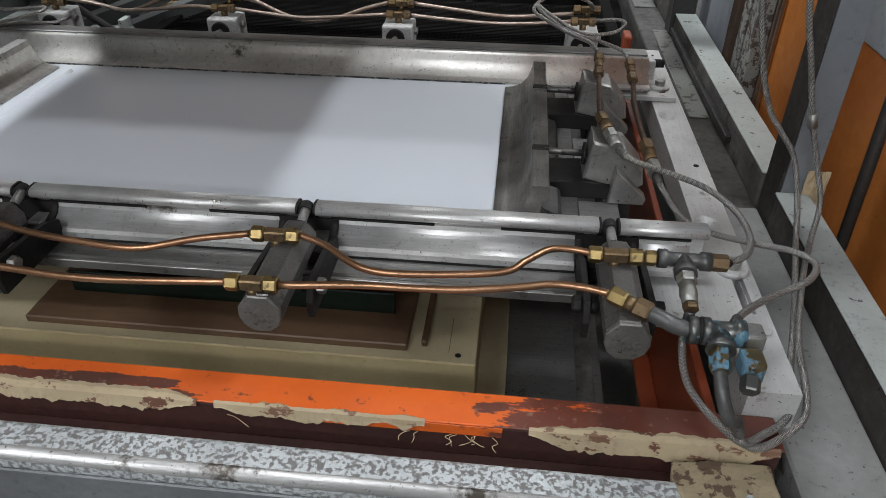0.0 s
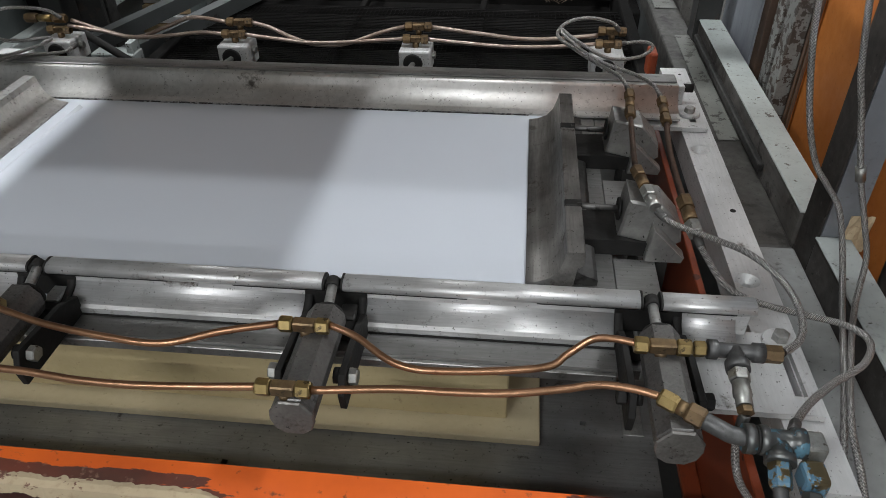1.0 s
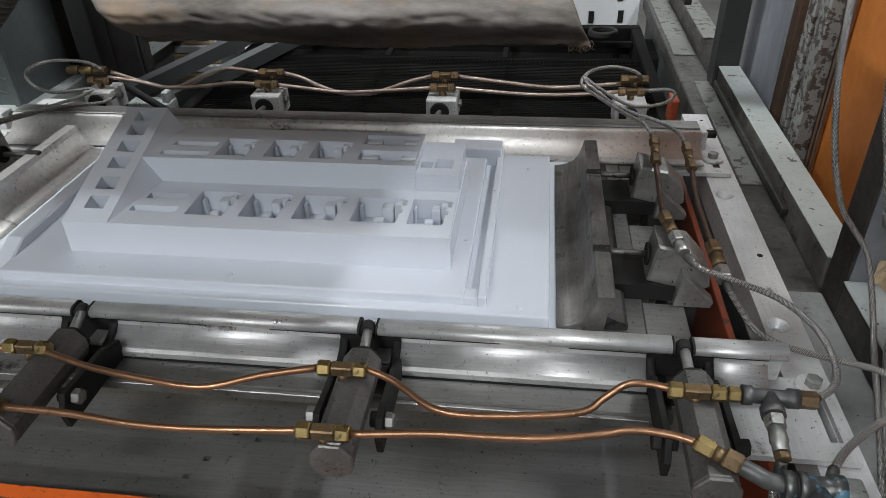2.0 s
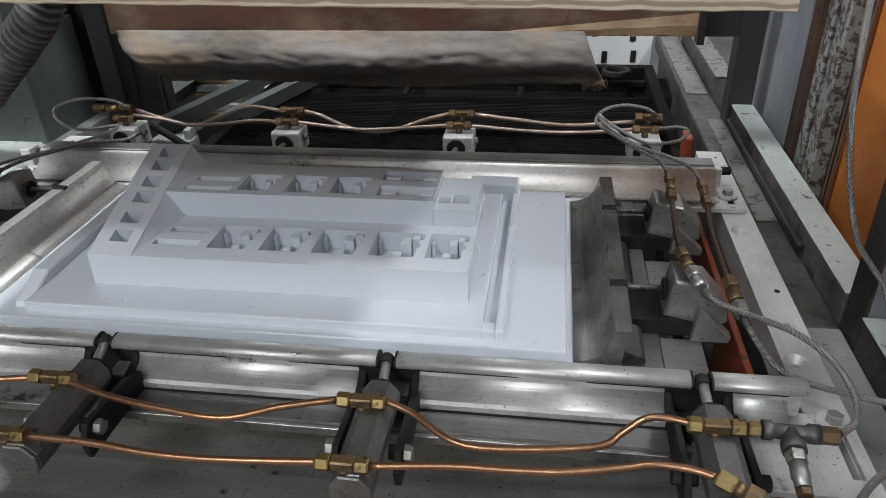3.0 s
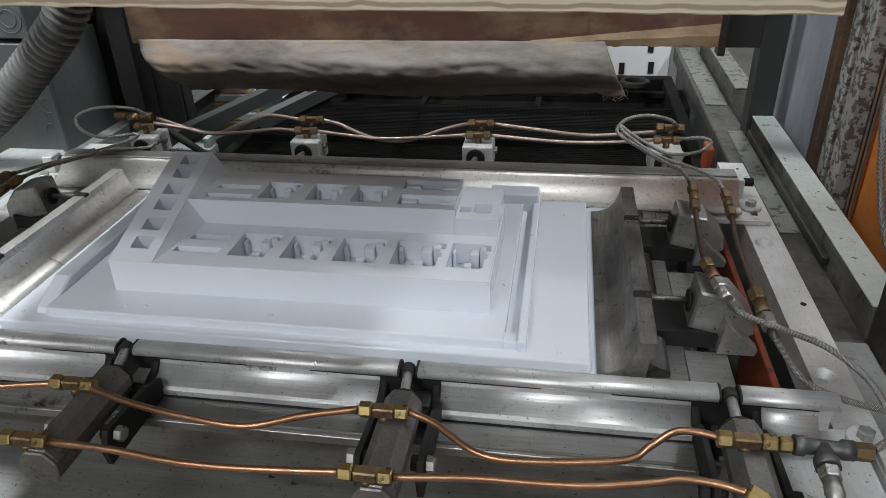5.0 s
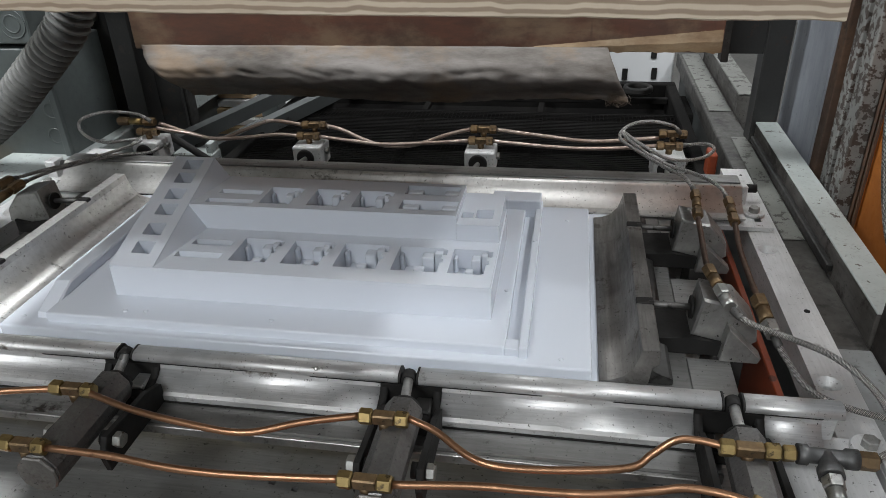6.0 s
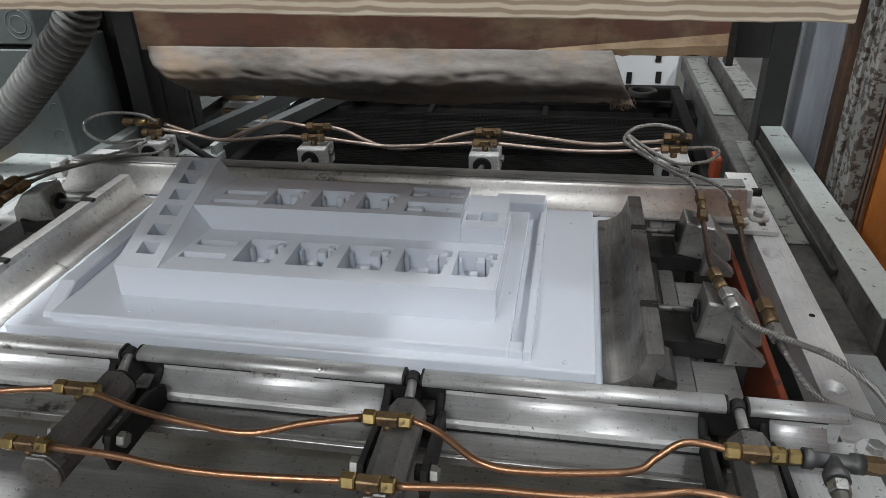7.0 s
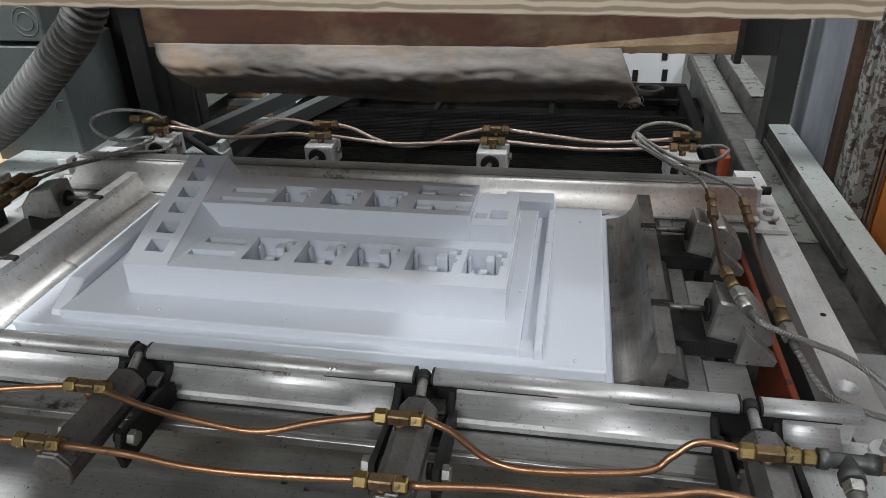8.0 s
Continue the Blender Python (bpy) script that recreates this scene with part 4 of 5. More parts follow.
def formed_sheet():
    bm = block(-0.832, 0.289, 0.098, 0.722, -0.045, 0, 0.004, 3)
    piece("plateau", bm, 0.0)
    # tray: raised floor, left rim with a sloping near end, right rim beside a groove
    bm = block(-0.742, 0.141, 0.120, 0.712, -0.02, 0.019, 0.004, 3)
    block(0.164, 0.180, 0.116, 0.712, -0.02, 0.022, 0.004, 3, bm)
    piece("tray_end", block(0.06, 0.176, 0.660, 0.7115, -0.02, 0.043, 0.004, 3), 0.044, kind="late")
    block(0.1395, 0.1655, 0.1205, 0.150, -0.02, 0.0155, 0.002, 2, bm)
    prism([(0.118, -0.02), (0.712, -0.02), (0.712, 0.040), (0.205, 0.040), (0.135, 0.010)],
          Matrix.Translation((-0.772, 0, 0)) @ Matrix(((0, 0, 1, 0), (1, 0, 0, 0), (0, 1, 0, 0), (0, 0, 0, 1))), 0.036, 0.003, bm)
    piece("tray", bm, 0.044)
    for x, y in ((-0.587, 0.145), (-0.546, 0.148), (-0.293, 0.147), (-0.80, 0.13), (0.237, 0.121), (0.239, 0.650), (0.128, 0.30), (0.1715, 0.5)):
        z = 0.019 if -0.74 < x < 0.13 else 0.0 if x > 0.2 or x < -0.78 else 0.022
        piece("air_pip", turned([(-0.003, 0.005), (0.0012, 0.0045), (0.0022, 0.0025)], pose(x, y, z), 10), z + 0.002)
    # near and side walls of the lower terrace, riser and ends of the upper one
    bm = prism([(0.196, 0.0), (0.2005, 0.0835), (0.2035, 0.0835), (0.2035, 0.0)], Matrix.Translation((-0.637, 0, 0)) @ Matrix(((0, 0, 1, 0), (1, 0, 0, 0), (0, 1, 0, 0), (0, 0, 0, 1))), 0.746)
    block(0.1035, 0.109, 0.2, 0.52, 0.0, 0.0835, 0.001, 1, bm)
    piece("lower_wall", bm, 0.085)
    bm = block(-0.55, 0.0205, 0.3705, 0.376, 0.03, 0.1385, 0.0015, 1)
    block(0.0165, 0.0213, 0.3720, 0.52, 0.06, 0.1385, 0.0015, 1, bm)
    piece("upper_wall", bm, 0.14)
    rel = [(0.026, 0.05, 0.40, 0.425), (0.055, 0.09, 0.40, 0.44)]
    bm = soften(plate(0.0209, 0.106, 0.3702, 0.52, 0.03, 0.122, rel), 0.002, 2)
    block(0.022, 0.105, 0.372, 0.519, 0.05, 0.092, 0, 1, bm)
    piece("end_step", bm, 0.122, kind="late")
    terrace("lower_terrace", -0.546, 0.1065, 0.2, 0.3715, 0.085, ROW1, SLOTS1, True)
    terrace("upper_terrace", -0.546, 0.0205, 0.371, 0.520, 0.140, ROW2 + DOUBLE, SLOTS2, True)
    # ramp with six square wells, its sides standing over the terraces
    a = radians(RAKE)
    ln = 0.315 / math.cos(a)
    wells = [(-0.607, -0.567, s * ln - 0.0165, s * ln + 0.0165) for s in (0.155, 0.31, 0.485, 0.63, 0.785, 0.92)]
    bm = soften(plate(-0.637, -0.545, 0, ln, -0.045, 0, wells), 0.002, 2)
    bm.transform(Matrix.Translation((0, 0.2, 0.0855)) @ pose(0, 0, 0, RAKE))
    side = Matrix(((0, 0, 1, 0), (1, 0, 0, 0), (0, 1, 0, 0), (0, 0, 0, 1)))
    for x in (-0.6375, -0.548):
        piece("ramp_side", prism([(0.2, 0.0), (0.515, 0.0), (0.515, 0.184), (0.2, 0.0835)], Matrix.Translation((x, 0, 0)) @ side, 0.0028), 0.186)
    piece("ramp_back", block(-0.636, -0.546, 0.511, 0.515, 0, 0.183, 0), 0.186)
    r = piece("ramp", bm, 0.186)
    for y0, y1, z0, z1, foot in ((0.2, 0.3705, 0.0853, 0.1395, 0.032), (0.371, 0.515, 0.1403, 0.186, 0.030)):
        bm = bmesh.new()
        p, q, w, d = (bm.verts.new(c) for c in ((-0.546, y0, z0), (-0.546, y1, z1), (-0.546 + foot, y1, z0), (-0.546, y1, z0)))
        for tri in ((p, w, q), (p, q, d), (p, d, w), (q, w, d)):
            bm.faces.new(tri)
        piece("gusset", bm, 0.186)
    for a0, b0, c0, d0 in wells:
        fl = block(a0 - 0.001, b0 + 0.001, c0 - 0.001, d0 + 0.001, -0.004, 0, 0)
        fl.transform(pose(0, 0, 0, RAKE))
        piece("well_floor", fl, 0, (0, 0.2, 0.0852), "sink", r, depth=0.032)

    def panel(quad):
        bm = bmesh.new()
        lo = [bm.verts.new((x, y, -0.0025)) for x, y in quad]
        hi = [bm.verts.new((x, y, 0)) for x, y in quad]
        bm.faces.new(hi)
        bm.faces.new(lo[::-1])
        for i in range(4):
            bm.faces.new((lo[i], lo[(i + 1) % 4], hi[(i + 1) % 4], hi[i]))
        return bm

    # slopes of the drape, hinged along the plateau's edges, that fold down flat on it
    piece("near_slope", panel([(-0.826, 0.004), (0.284, 0.004), (0.109, 0.136), (-0.640, 0.136)]), 0.087, (0, 0.098, 0.0004), "slope", axis="x", run=0.102, rise=0.087)
    def drape(edge, hinge_x):
        """A curved flank of the drape, from the hinge line at the plateau's edge up to the terraces' or ramp's raised edge."""
        bm = bmesh.new()
        n, m = 16, 8
        rows = []
        for j in range(n + 1):
            v = j / n
            yi = 0.197 + 0.323 * v
            xi, zi = edge(yi) - hinge_x, 0.086 + max(0.0, yi - 0.2) * math.tan(radians(RAKE))
            row = []
            for i in range(m + 1):
                u = i / m
                row.append(bm.verts.new((xi * u, (0.100 + 0.616 * v) * (1 - u) + yi * u, zi * u)))
            rows.append(row)
        for p, q in zip(rows, rows[1:]):
            for i in range(m):
                bm.faces.new((p[i], q[i], q[i + 1], p[i + 1])).smooth = True
        bm.normal_update()
        bmesh.ops.solidify(bm, geom=bm.faces, thickness=0.002)
        return bm

    corner = lambda y: 0.1075 - 0.086 * min(1.0, max(0.0, (y - 0.366) / 0.012))
    piece("end_slope", drape(corner, 0.289), 0.11, (0.289, 0, 0.0014), "slope", axis="y", run=0.182, rise=0.088, fold=40.0)
    piece("end_slope", drape(lambda y: -0.637, -0.832), 0.13, (-0.832, 0, 0.0024), "slope", axis="-y", run=0.195, rise=0.088, fold=47.0)


formed_sheet()


# ---- air cylinders and pipes at the short ends ----
def end_cylinder(x, y, s):
    """A wedge-shaped air cylinder whose rod reaches the side clamp bar; s: +1 at the right end, -1 at the left."""
    t = thing("end_cylinder", "wedge-shaped cast aluminium air cylinder on a black bracket", "air cylinder", (x, y, 0), "end cylinders")
    if s < 0:
        t.rotation_euler = (0, 0, math.pi)
    turn = Matrix(((1, 0, 0, 0), (0, 0, 1, 0), (0, 1, 0, 0), (0, 0, 0, 1)))
    part("cylinder_body", prism([(0.0, 1.052), (0.012, 1.128), (0.07, 1.118), (0.108, 1.075), (0.112, 1.045), (0.09, 1.030)], Matrix.Translation((0.06, -0.038, 0)) @ turn, 0.076, 0.004), ALU_DULL, t)
    part("bore", turned([(0, 0.021), (0.004, 0.021)], toward((0.0625, 0, 1.087), (-0.1, 0, 1.090)), 20), BLACK, t, "greasy black rod seal")
    part("rod", rod((0.064, 0, 1.087), (-0.026, 0, 1.090), 0.0062, 12), CAST, t)
    part("clevis", block(-0.036, -0.012, -0.010, 0.010, 1.080, 1.0965, 0.002), BLACK, t)
    part("bracket", prism([(-0.02, 1.017), (0.15, 1.017), (0.15, 1.052), (0.11, 1.045), (0.06, 1.052), (-0.018, 1.050)], Matrix.Translation((0, -0.048, 0)) @ turn, 0.096, 0.002), BLACK, t, "greasy black bracket")
    part("bracket_web", block(0.10, 0.155, -0.045, 0.045, 0.86, 1.016, 0.002), STEEL_DARK, t)
    part("side_plate", prism([(0.108, 1.018), (0.172, 1.018), (0.176, 1.030), (0.116, 1.088)], Matrix.Translation((0, -0.064, 0)) @ turn, 0.026, 0.002), ALU_DULL, t)
    return t


for y in (0.255, 0.560):
    end_cylinder(0.402, y, 1)
    end_cylinder(-0.965, y, -1)


def joint(a, b, mats, label, r=0.0115, name="hose_coupling"):
    """A run of nuts from a to b, one for each material."""
    t = thing(name, label, "pipe fitting", group="hose couplings")
    a, b = Vector(a), Vector(b)
    n = len(mats)
    for i, m in enumerate(mats):
        p, q = a.lerp(b, i / n), a.lerp(b, (i + 0.86) / n)
        part("nut" if i % 2 == 0 else "collar", nut(p, q, r) if i % 2 == 0 else rod(p, q, r * 0.82, 14), m, t)
        if i < n - 1:
            part("neck", rod(q, a.lerp(b, (i + 1) / n), r * 0.6, 10), m, t)
    return t


def hose(points, label, r=0.0075, mat=None, group="braided hoses"):
    t = thing("braided_hose", label, "hose", group=group)
    r *= 0.70
    part("braided_tube", tube(points, r, 14, 10), mat or BRAID, t)
    path = spline(points, 10)
    for a, b in ((path[0], path[3]), (path[-1], path[-4])):
        b = Vector(a) + (Vector(b) - Vector(a)).normalized() * 0.022
        part("ferrule", turned([(0, r * 1.15), (0.002, r * 1.35), (0.019, r * 1.35), (0.022, r * 1.15)], toward(a, b), 14), CAST, t, "crimped steel ferrule")
    return t


# right end: two lines run forward over the cylinders, then turn to braided hose
joint((0.507, 0.605, 1.155), (0.500, 0.500, 1.145), (BRASS_OLD, BRASS_OLD, BRASS_OLD), "browned brass coupling on a thin air line")
joint((0.572, 0.585, 1.150), (0.570, 0.485, 1.142), (BRASS_OLD, BRASS_OLD, BRASS_OLD), "browned brass coupling on a thin air line")
copper([(0.500, 0.500, 1.145), (0.495, 0.42, 1.146), (0.490, 0.34, 1.146), (0.490, 0.290, 1.143)], "browned copper air line over the end cylinders", 0.0055, COPPER_DARK)
copper([(0.570, 0.488, 1.142), (0.566, 0.41, 1.13), (0.568, 0.32, 1.12), (0.572, 0.255, 1.113)], "browned copper air line over the end cylinders", 0.0055, COPPER_DARK)
joint((0.490, 0.300, 1.144), (0.512, 0.185, 1.134), (BRASS_OLD, BRASS_OLD, GALV, GALV), "brass and steel coupling where a copper line meets a hose", 0.0125)
joint((0.572, 0.258, 1.113), (0.580, 0.160, 1.10), (BRASS_OLD, BRASS_OLD, GALV), "brass and steel coupling where a copper line meets a hose", 0.0145)
hose([(0.513, 0.182, 1.134), (0.535, 0.155, 1.128), (0.590, 0.133, 1.120), (0.650, 0.106, 1.110), (0.690, 0.054, 1.10), (0.696, -0.020, 1.10), (0.672, -0.090, 1.11), (0.625, -0.130, 1.115)], "braided steel air hose looping to the pipe tee")
hose([(0.580, 0.162, 1.10), (0.592, 0.13, 1.085), (0.62, 0.085, 1.060), (0.665, 0.060, 1.050), (0.730, 0.036, 1.050), (0.782, 0.012, 1.055), (0.802, -0.026, 1.06), (0.776, -0.078, 1.065), (0.716, -0.130, 1.075), (0.668, -0.180, 1.09), (0.634, -0.225, 1.104), (0.620, -0.250, 1.110)], "braided steel air hose looping to the blue-smeared valve")


def manifold():
    t = thing("pipe_tee", "grey iron pipe tee with brass ends beside the clamp bar", "pipe fitting")
    a = Vector((0.514, -0.131, TZ))
    part("brass_nut", nut(a + Vector((0.008, 0, 0)), a + Vector((0.024, 0, 0)), 0.011), BRASS, t, "brass nut")
    part("run", rest(turned([(0, 0.0135), (0.012, 0.0135), (0.014, 0.0105), (0.056, 0.0105), (0.058, 0.0135), (0.072, 0.0135)], toward((0.540, -0.130, TZ), (0.62, -0.132, TZ)), 18)), MALLEABLE, t)
    part("branch", turned([(0, 0.0115), (0.018, 0.0115), (0.020, 0.0155), (0.034, 0.0155)], toward((0.575, -0.131, TZ), (0.572, -0.19, TZ - 0.004)), 18), MALLEABLE, t)
    part("end_plug", turned([(0, 0.0125), (0.022, 0.0125)], toward((0.612, -0.132, TZ), (0.66, -0.133, TZ)), 6), BRASS_OLD, t, "browned brass plug")
    part("union_nut", nut((0.573, -0.166, TZ - 0.002), (0.572, -0.182, TZ - 0.004), 0.0138), GALV, t, "bright steel nut")
    part("union", turned([(0, 0.0105), (0.02, 0.0118), (0.022, 0.0102), (0.036, 0.0102)], toward((0.572, -0.183, TZ - 0.004), (0.571, -0.22, TZ - 0.010)), 16), GALV, t, "bright steel union")
    part("brass_ring", nut((0.571, -0.219, TZ - 0.010), (0.571, -0.228, TZ - 0.012), 0.0105), BRASS_OLD, t, "brass ring")
    v = thing("valve_set", "iron elbow and valve smeared with blue sealant", "valve")
    e0, e1 = Vector((0.468, -0.221, TZ)), Vector((0.512, -0.247, TZ - 0.004))
    d = (e1 - e0).normalized()
    part("brass_nut", nut(e0 - d * 0.002, e0 + d * 0.022, 0.0122), BRASS, v, "brass nut")
    part("brass_body", rod(e0 + d * 0.022, e0 + d * 0.034, 0.010, 12), BRASS_OLD, v)
    part("brass_nut", nut(e0 + d * 0.034, e0 + d * 0.056, 0.0138), BRASS_OLD, v, "browned brass nut")
    part("elbow", tube([e0 + d * 0.055, e0 + d * 0.075, (0.548, -0.262, TZ - 0.012), (0.575, -0.264, TZ - 0.014)], 0.0108, 16, 6), MALLEABLE, v, "grey iron elbow")
    part("collar", turned([(0, 0.018), (0.012, 0.018)], toward((0.560, -0.264, TZ - 0.014), (0.6, -0.264, TZ - 0.014)), 18), BLUE_IRON, v)
    part("gasket_or_gap", turned([(0, 0.0165), (0.004, 0.0165)], toward((0.573, -0.264, TZ - 0.014), (0.6, -0.264, TZ - 0.014)), 18), BLACK, v)
    part("tee_body", rest(turned([(0, 0.018), (0.010, 0.018), (0.012, 0.0145), (0.038, 0.0145), (0.040, 0.018), (0.052, 0.018)], toward((0.577, -0.264, TZ - 0.014), (0.66, -0.266, TZ - 0.014)), 18),
                          turned([(0, 0.014), (0.016, 0.014), (0.018, 0.018), (0.028, 0.018)], toward((0.601, -0.265, TZ - 0.014), (0.596, -0.30, TZ - 0.024)), 18)), BLUE_IRON, v, "iron tee smeared with blue sealant")
    part("square_nut", block(0.627, 0.652, -0.281, -0.252, TZ - 0.032, TZ - 0.004, 0.004, 2), GALV, v, "bright square nut")
    part("brass_block", block(0.619, 0.647, -0.318, -0.285, TZ - 0.048, TZ - 0.016, 0.005, 2), BLUED_BRASS, v, "brass block smeared with blue")
    part("end_nut", nut((0.629, -0.320, TZ - 0.034), (0.625, -0.338, TZ - 0.042), 0.012), BLUE_IRON, v)
    part("brass_elbow", nut((0.597, -0.288, TZ - 0.022), (0.594, -0.318, TZ - 0.032), 0.0135), BLUED_BRASS, v, "brass nut smeared with blue")
    part("hose_tail", tube([(0.594, -0.314, TZ - 0.032), (0.595, -0.340, TZ - 0.048), (0.606, -0.350, TZ - 0.075), (0.624, -0.336, TZ - 0.095)], 0.0085, 14, 6), MALLEABLE, v)


manifold()
hose([(0.571, -0.226, 1.108), (0.568, -0.235, 1.06), (0.585, -0.250, 1.0), (0.618, -0.302, 0.985), (0.660, -0.325, 0.972), (0.706, -0.298, 0.970), (0.743, -0.258, 0.970), (0.761, -0.198, 0.970), (0.780, -0.10, 0.970), (0.830, 0.05, 0.970), (0.878, 0.17, 0.966), (0.908, 0.245, 1.010), (0.900, 0.275, 1.06), (0.868, 0.286, 1.15), (0.846, 0.288, 1.22), (0.828, 0.288, 1.28), (0.800, 0.288, 1.373), (0.765, 0.30, 1.6), (0.75, 0.37, 2.0)], "braided steel air hose hanging in a loop below the valve")
hose([(0.624, -0.336, 1.025), (0.640, -0.335, 0.99), (0.675, -0.305, 0.975), (0.714, -0.267, 0.960), (0.734, -0.234, 0.960), (0.752, -0.166, 0.960), (0.796, -0.032, 0.960), (0.842, 0.139, 0.980), (0.866, 0.25, 1.020), (0.853, 0.29, 1.085), (0.817, 0.29, 1.135), (0.787, 0.29, 1.176), (0.755, 0.29, 1.255), (0.728, 0.29, 1.36), (0.710, 0.29, 1.47), (0.697, 0.30, 1.7), (0.69, 0.37, 2.0)], "braided steel air hose hanging in a loop below the valve")
c = thing("hose_clip", "small bright steel clip round a hose", "hose clip")
part("clip", turned([(0, 0.0085), (0.028, 0.0085)], toward((0.868, 0.286, 1.148), (0.859, 0.287, 1.18)), 14), GALV, c)

# far side: small cylinders in a row with two pipes over them
def rear_cylinder(x):
    t = thing("rear_cylinder", "small square aluminium air cylinder behind the far clamp bar", "air cylinder", (x, 0.985, 0), "rear cylinders")
    part("cylinder_block", block(-0.042, 0.042, -0.035, 0.05, 1.030, 1.095, 0.005, 2), ALU_WHITE, t)
    part("bore_ring", turned([(0, 0.026), (0.003, 0.026), (0.004, 0.022)], toward((-0.004, -0.035, 1.062), (-0.004, -0.2, 1.062)), 20), BLACK, t, "black bore ring")
    part("rod", rod((-0.004, -0.038, 1.062), (-0.012, -0.105, 1.066), 0.0065, 10), GALV, t)
    part("rod_end", rod((-0.011, -0.085, 1.060), (-0.014, -0.112, 1.066), 0.010, 10), BLACK, t)
    part("side_port", nut((0.042, 0.01, 1.07), (0.052, 0.01, 1.07), 0.010), GALV, t)
    part("neck", rod((0, 0.0, 1.094), (0, 0.0, 1.108), 0.009, 10), BRASS_OLD, t)
    part("foot", block(-0.03, 0.03, -0.02, 0.05, 0.99, 1.029, 0.002), STEEL_DARK, t)
    return t


for x in (-1.005, -0.503, -0.006, 0.497):
    rear_cylinder(x)
    tee(x, 0.985, 1.116, 0.024, 0.0, BRASS_OLD)
for x in (-0.49, 0.0, 0.505):
    tee(x, 1.006, 1.142, 0.026, 0.0, BRASS_OLD)
b = thing("cross_member", "dark steel cross member behind the far clamp bar", "beam")
part("beam_body", block(-1.32, 0.62, 0.94, 1.06, 0.92, 0.988, 0.004), STEEL_DARK, b)
OLD = "tarnished copper air line along the far side"
copper([(-0.475, 0.985, 1.116), (-0.375, 0.985, 1.105), (-0.28, 0.985, 1.098), (-0.16, 0.985, 1.105), (-0.035, 0.985, 1.116)], OLD, 0.0055, COPPER_OLD)
copper([(0.028, 0.985, 1.116), (0.13, 0.985, 1.108), (0.25, 0.985, 1.102), (0.37, 0.985, 1.106), (0.47, 0.985, 1.116)], OLD, 0.0055, COPPER_OLD)
copper([(0.036, 1.006, 1.142), (0.16, 1.0, 1.13), (0.30, 1.0, 1.118), (0.47, 1.006, 1.130)], OLD, 0.0055, COPPER_OLD)
copper([(-0.455, 1.006, 1.142), (-0.405, 1.0, 1.132), (-0.35, 0.998, 1.108), (-0.285, 1.0, 1.088), (-0.2, 1.0, 1.092), (-0.1, 1.004, 1.125), (-0.035, 1.006, 1.142)], OLD, 0.0055, COPPER_OLD)
copper([(-0.975, 0.985, 1.128), (-0.88, 0.985, 1.115), (-0.80, 0.985, 1.100), (-0.70, 0.985, 1.106), (-0.60, 0.985, 1.118), (-0.535, 0.985, 1.116)], OLD, 0.0055, COPPER_OLD)
copper([(-0.975, 1.006, 1.136), (-0.88, 1.0, 1.11), (-0.79, 1.0, 1.095), (-0.70, 1.004, 1.125), (-0.62, 1.006, 1.152), (-0.525, 1.006, 1.142)], OLD, 0.0055, COPPER_OLD)
hose([(0.522, 1.0, 1.146), (0.50, 0.99, 1.170), (0.44, 0.975, 1.186), (0.385, 0.955, 1.180), (0.362, 0.92, 1.160), (0.40, 0.86, 1.150), (0.455, 0.76, 1.150), (0.492, 0.68, 1.158), (0.507, 0.605, 1.156)], "braided hose looping from the far pipes to the end cylinders", 0.0065)
hose([(0.52, 0.985, 1.118), (0.585, 0.98, 1.126), (0.605, 0.96, 1.120), (0.57, 0.93, 1.106), (0.49, 0.90, 1.112), (0.41, 0.91, 1.150), (0.372, 0.94, 1.168), (0.385, 0.90, 1.160), (0.45, 0.82, 1.140), (0.53, 0.74, 1.140), (0.565, 0.66, 1.148), (0.572, 0.585, 1.150)], "braided hose looping from the far pipes to the end cylinders", 0.0065)
hose([(-0.99, 0.99, 1.146), (-1.04, 1.0, 1.165), (-1.13, 0.98, 1.175), (-1.19, 0.95, 1.160), (-1.16, 0.90, 1.140), (-1.07, 0.86, 1.128), (-0.98, 0.90, 1.125), (-1.0, 0.86, 1.115), (-1.08, 0.76, 1.110), (-1.13, 0.66, 1.120), (-1.15, 0.58, 1.130)], "braided hose looping from the far pipes to the end cylinders", 0.0065)
hose([(-0.95, 0.955, 1.085), (-0.96, 0.90, 1.085), (-1.04, 0.86, 1.09), (-1.08, 0.78, 1.10), (-1.10, 0.66, 1.12), (-1.105, 0.56, 1.13)], "braided hose looping from the far pipes to the end cylinders", 0.0065)
joint((-1.15, 0.585, 1.130), (-1.17, 0.44, 1.12), (BRASS_OLD, BRASS_OLD, BRASS_OLD), "browned brass coupling on a thin air line", 0.013)
joint((-1.105, 0.565, 1.130), (-1.11, 0.42, 1.12), (BRASS_OLD, BRASS_OLD, BRASS_OLD), "browned brass coupling on a thin air line", 0.013)
copper([(-1.17, 0.445, 1.12), (-1.175, 0.3, 1.12), (-1.18, 0.15, 1.12)], "tarnished copper air line over the end cylinders", 0.0055, COPPER_OLD)
copper([(-1.11, 0.425, 1.12), (-1.115, 0.3, 1.12), (-1.12, 0.15, 1.12)], "tarnished copper air line over the end cylinders", 0.0055, COPPER_OLD)
joint((-0.985, 1.0, 1.142), (-1.11, 1.0, 1.142), (BRASS_OLD, BRASS, BRASS_OLD), "brass coupling at the end of the far pipes", 0.013)


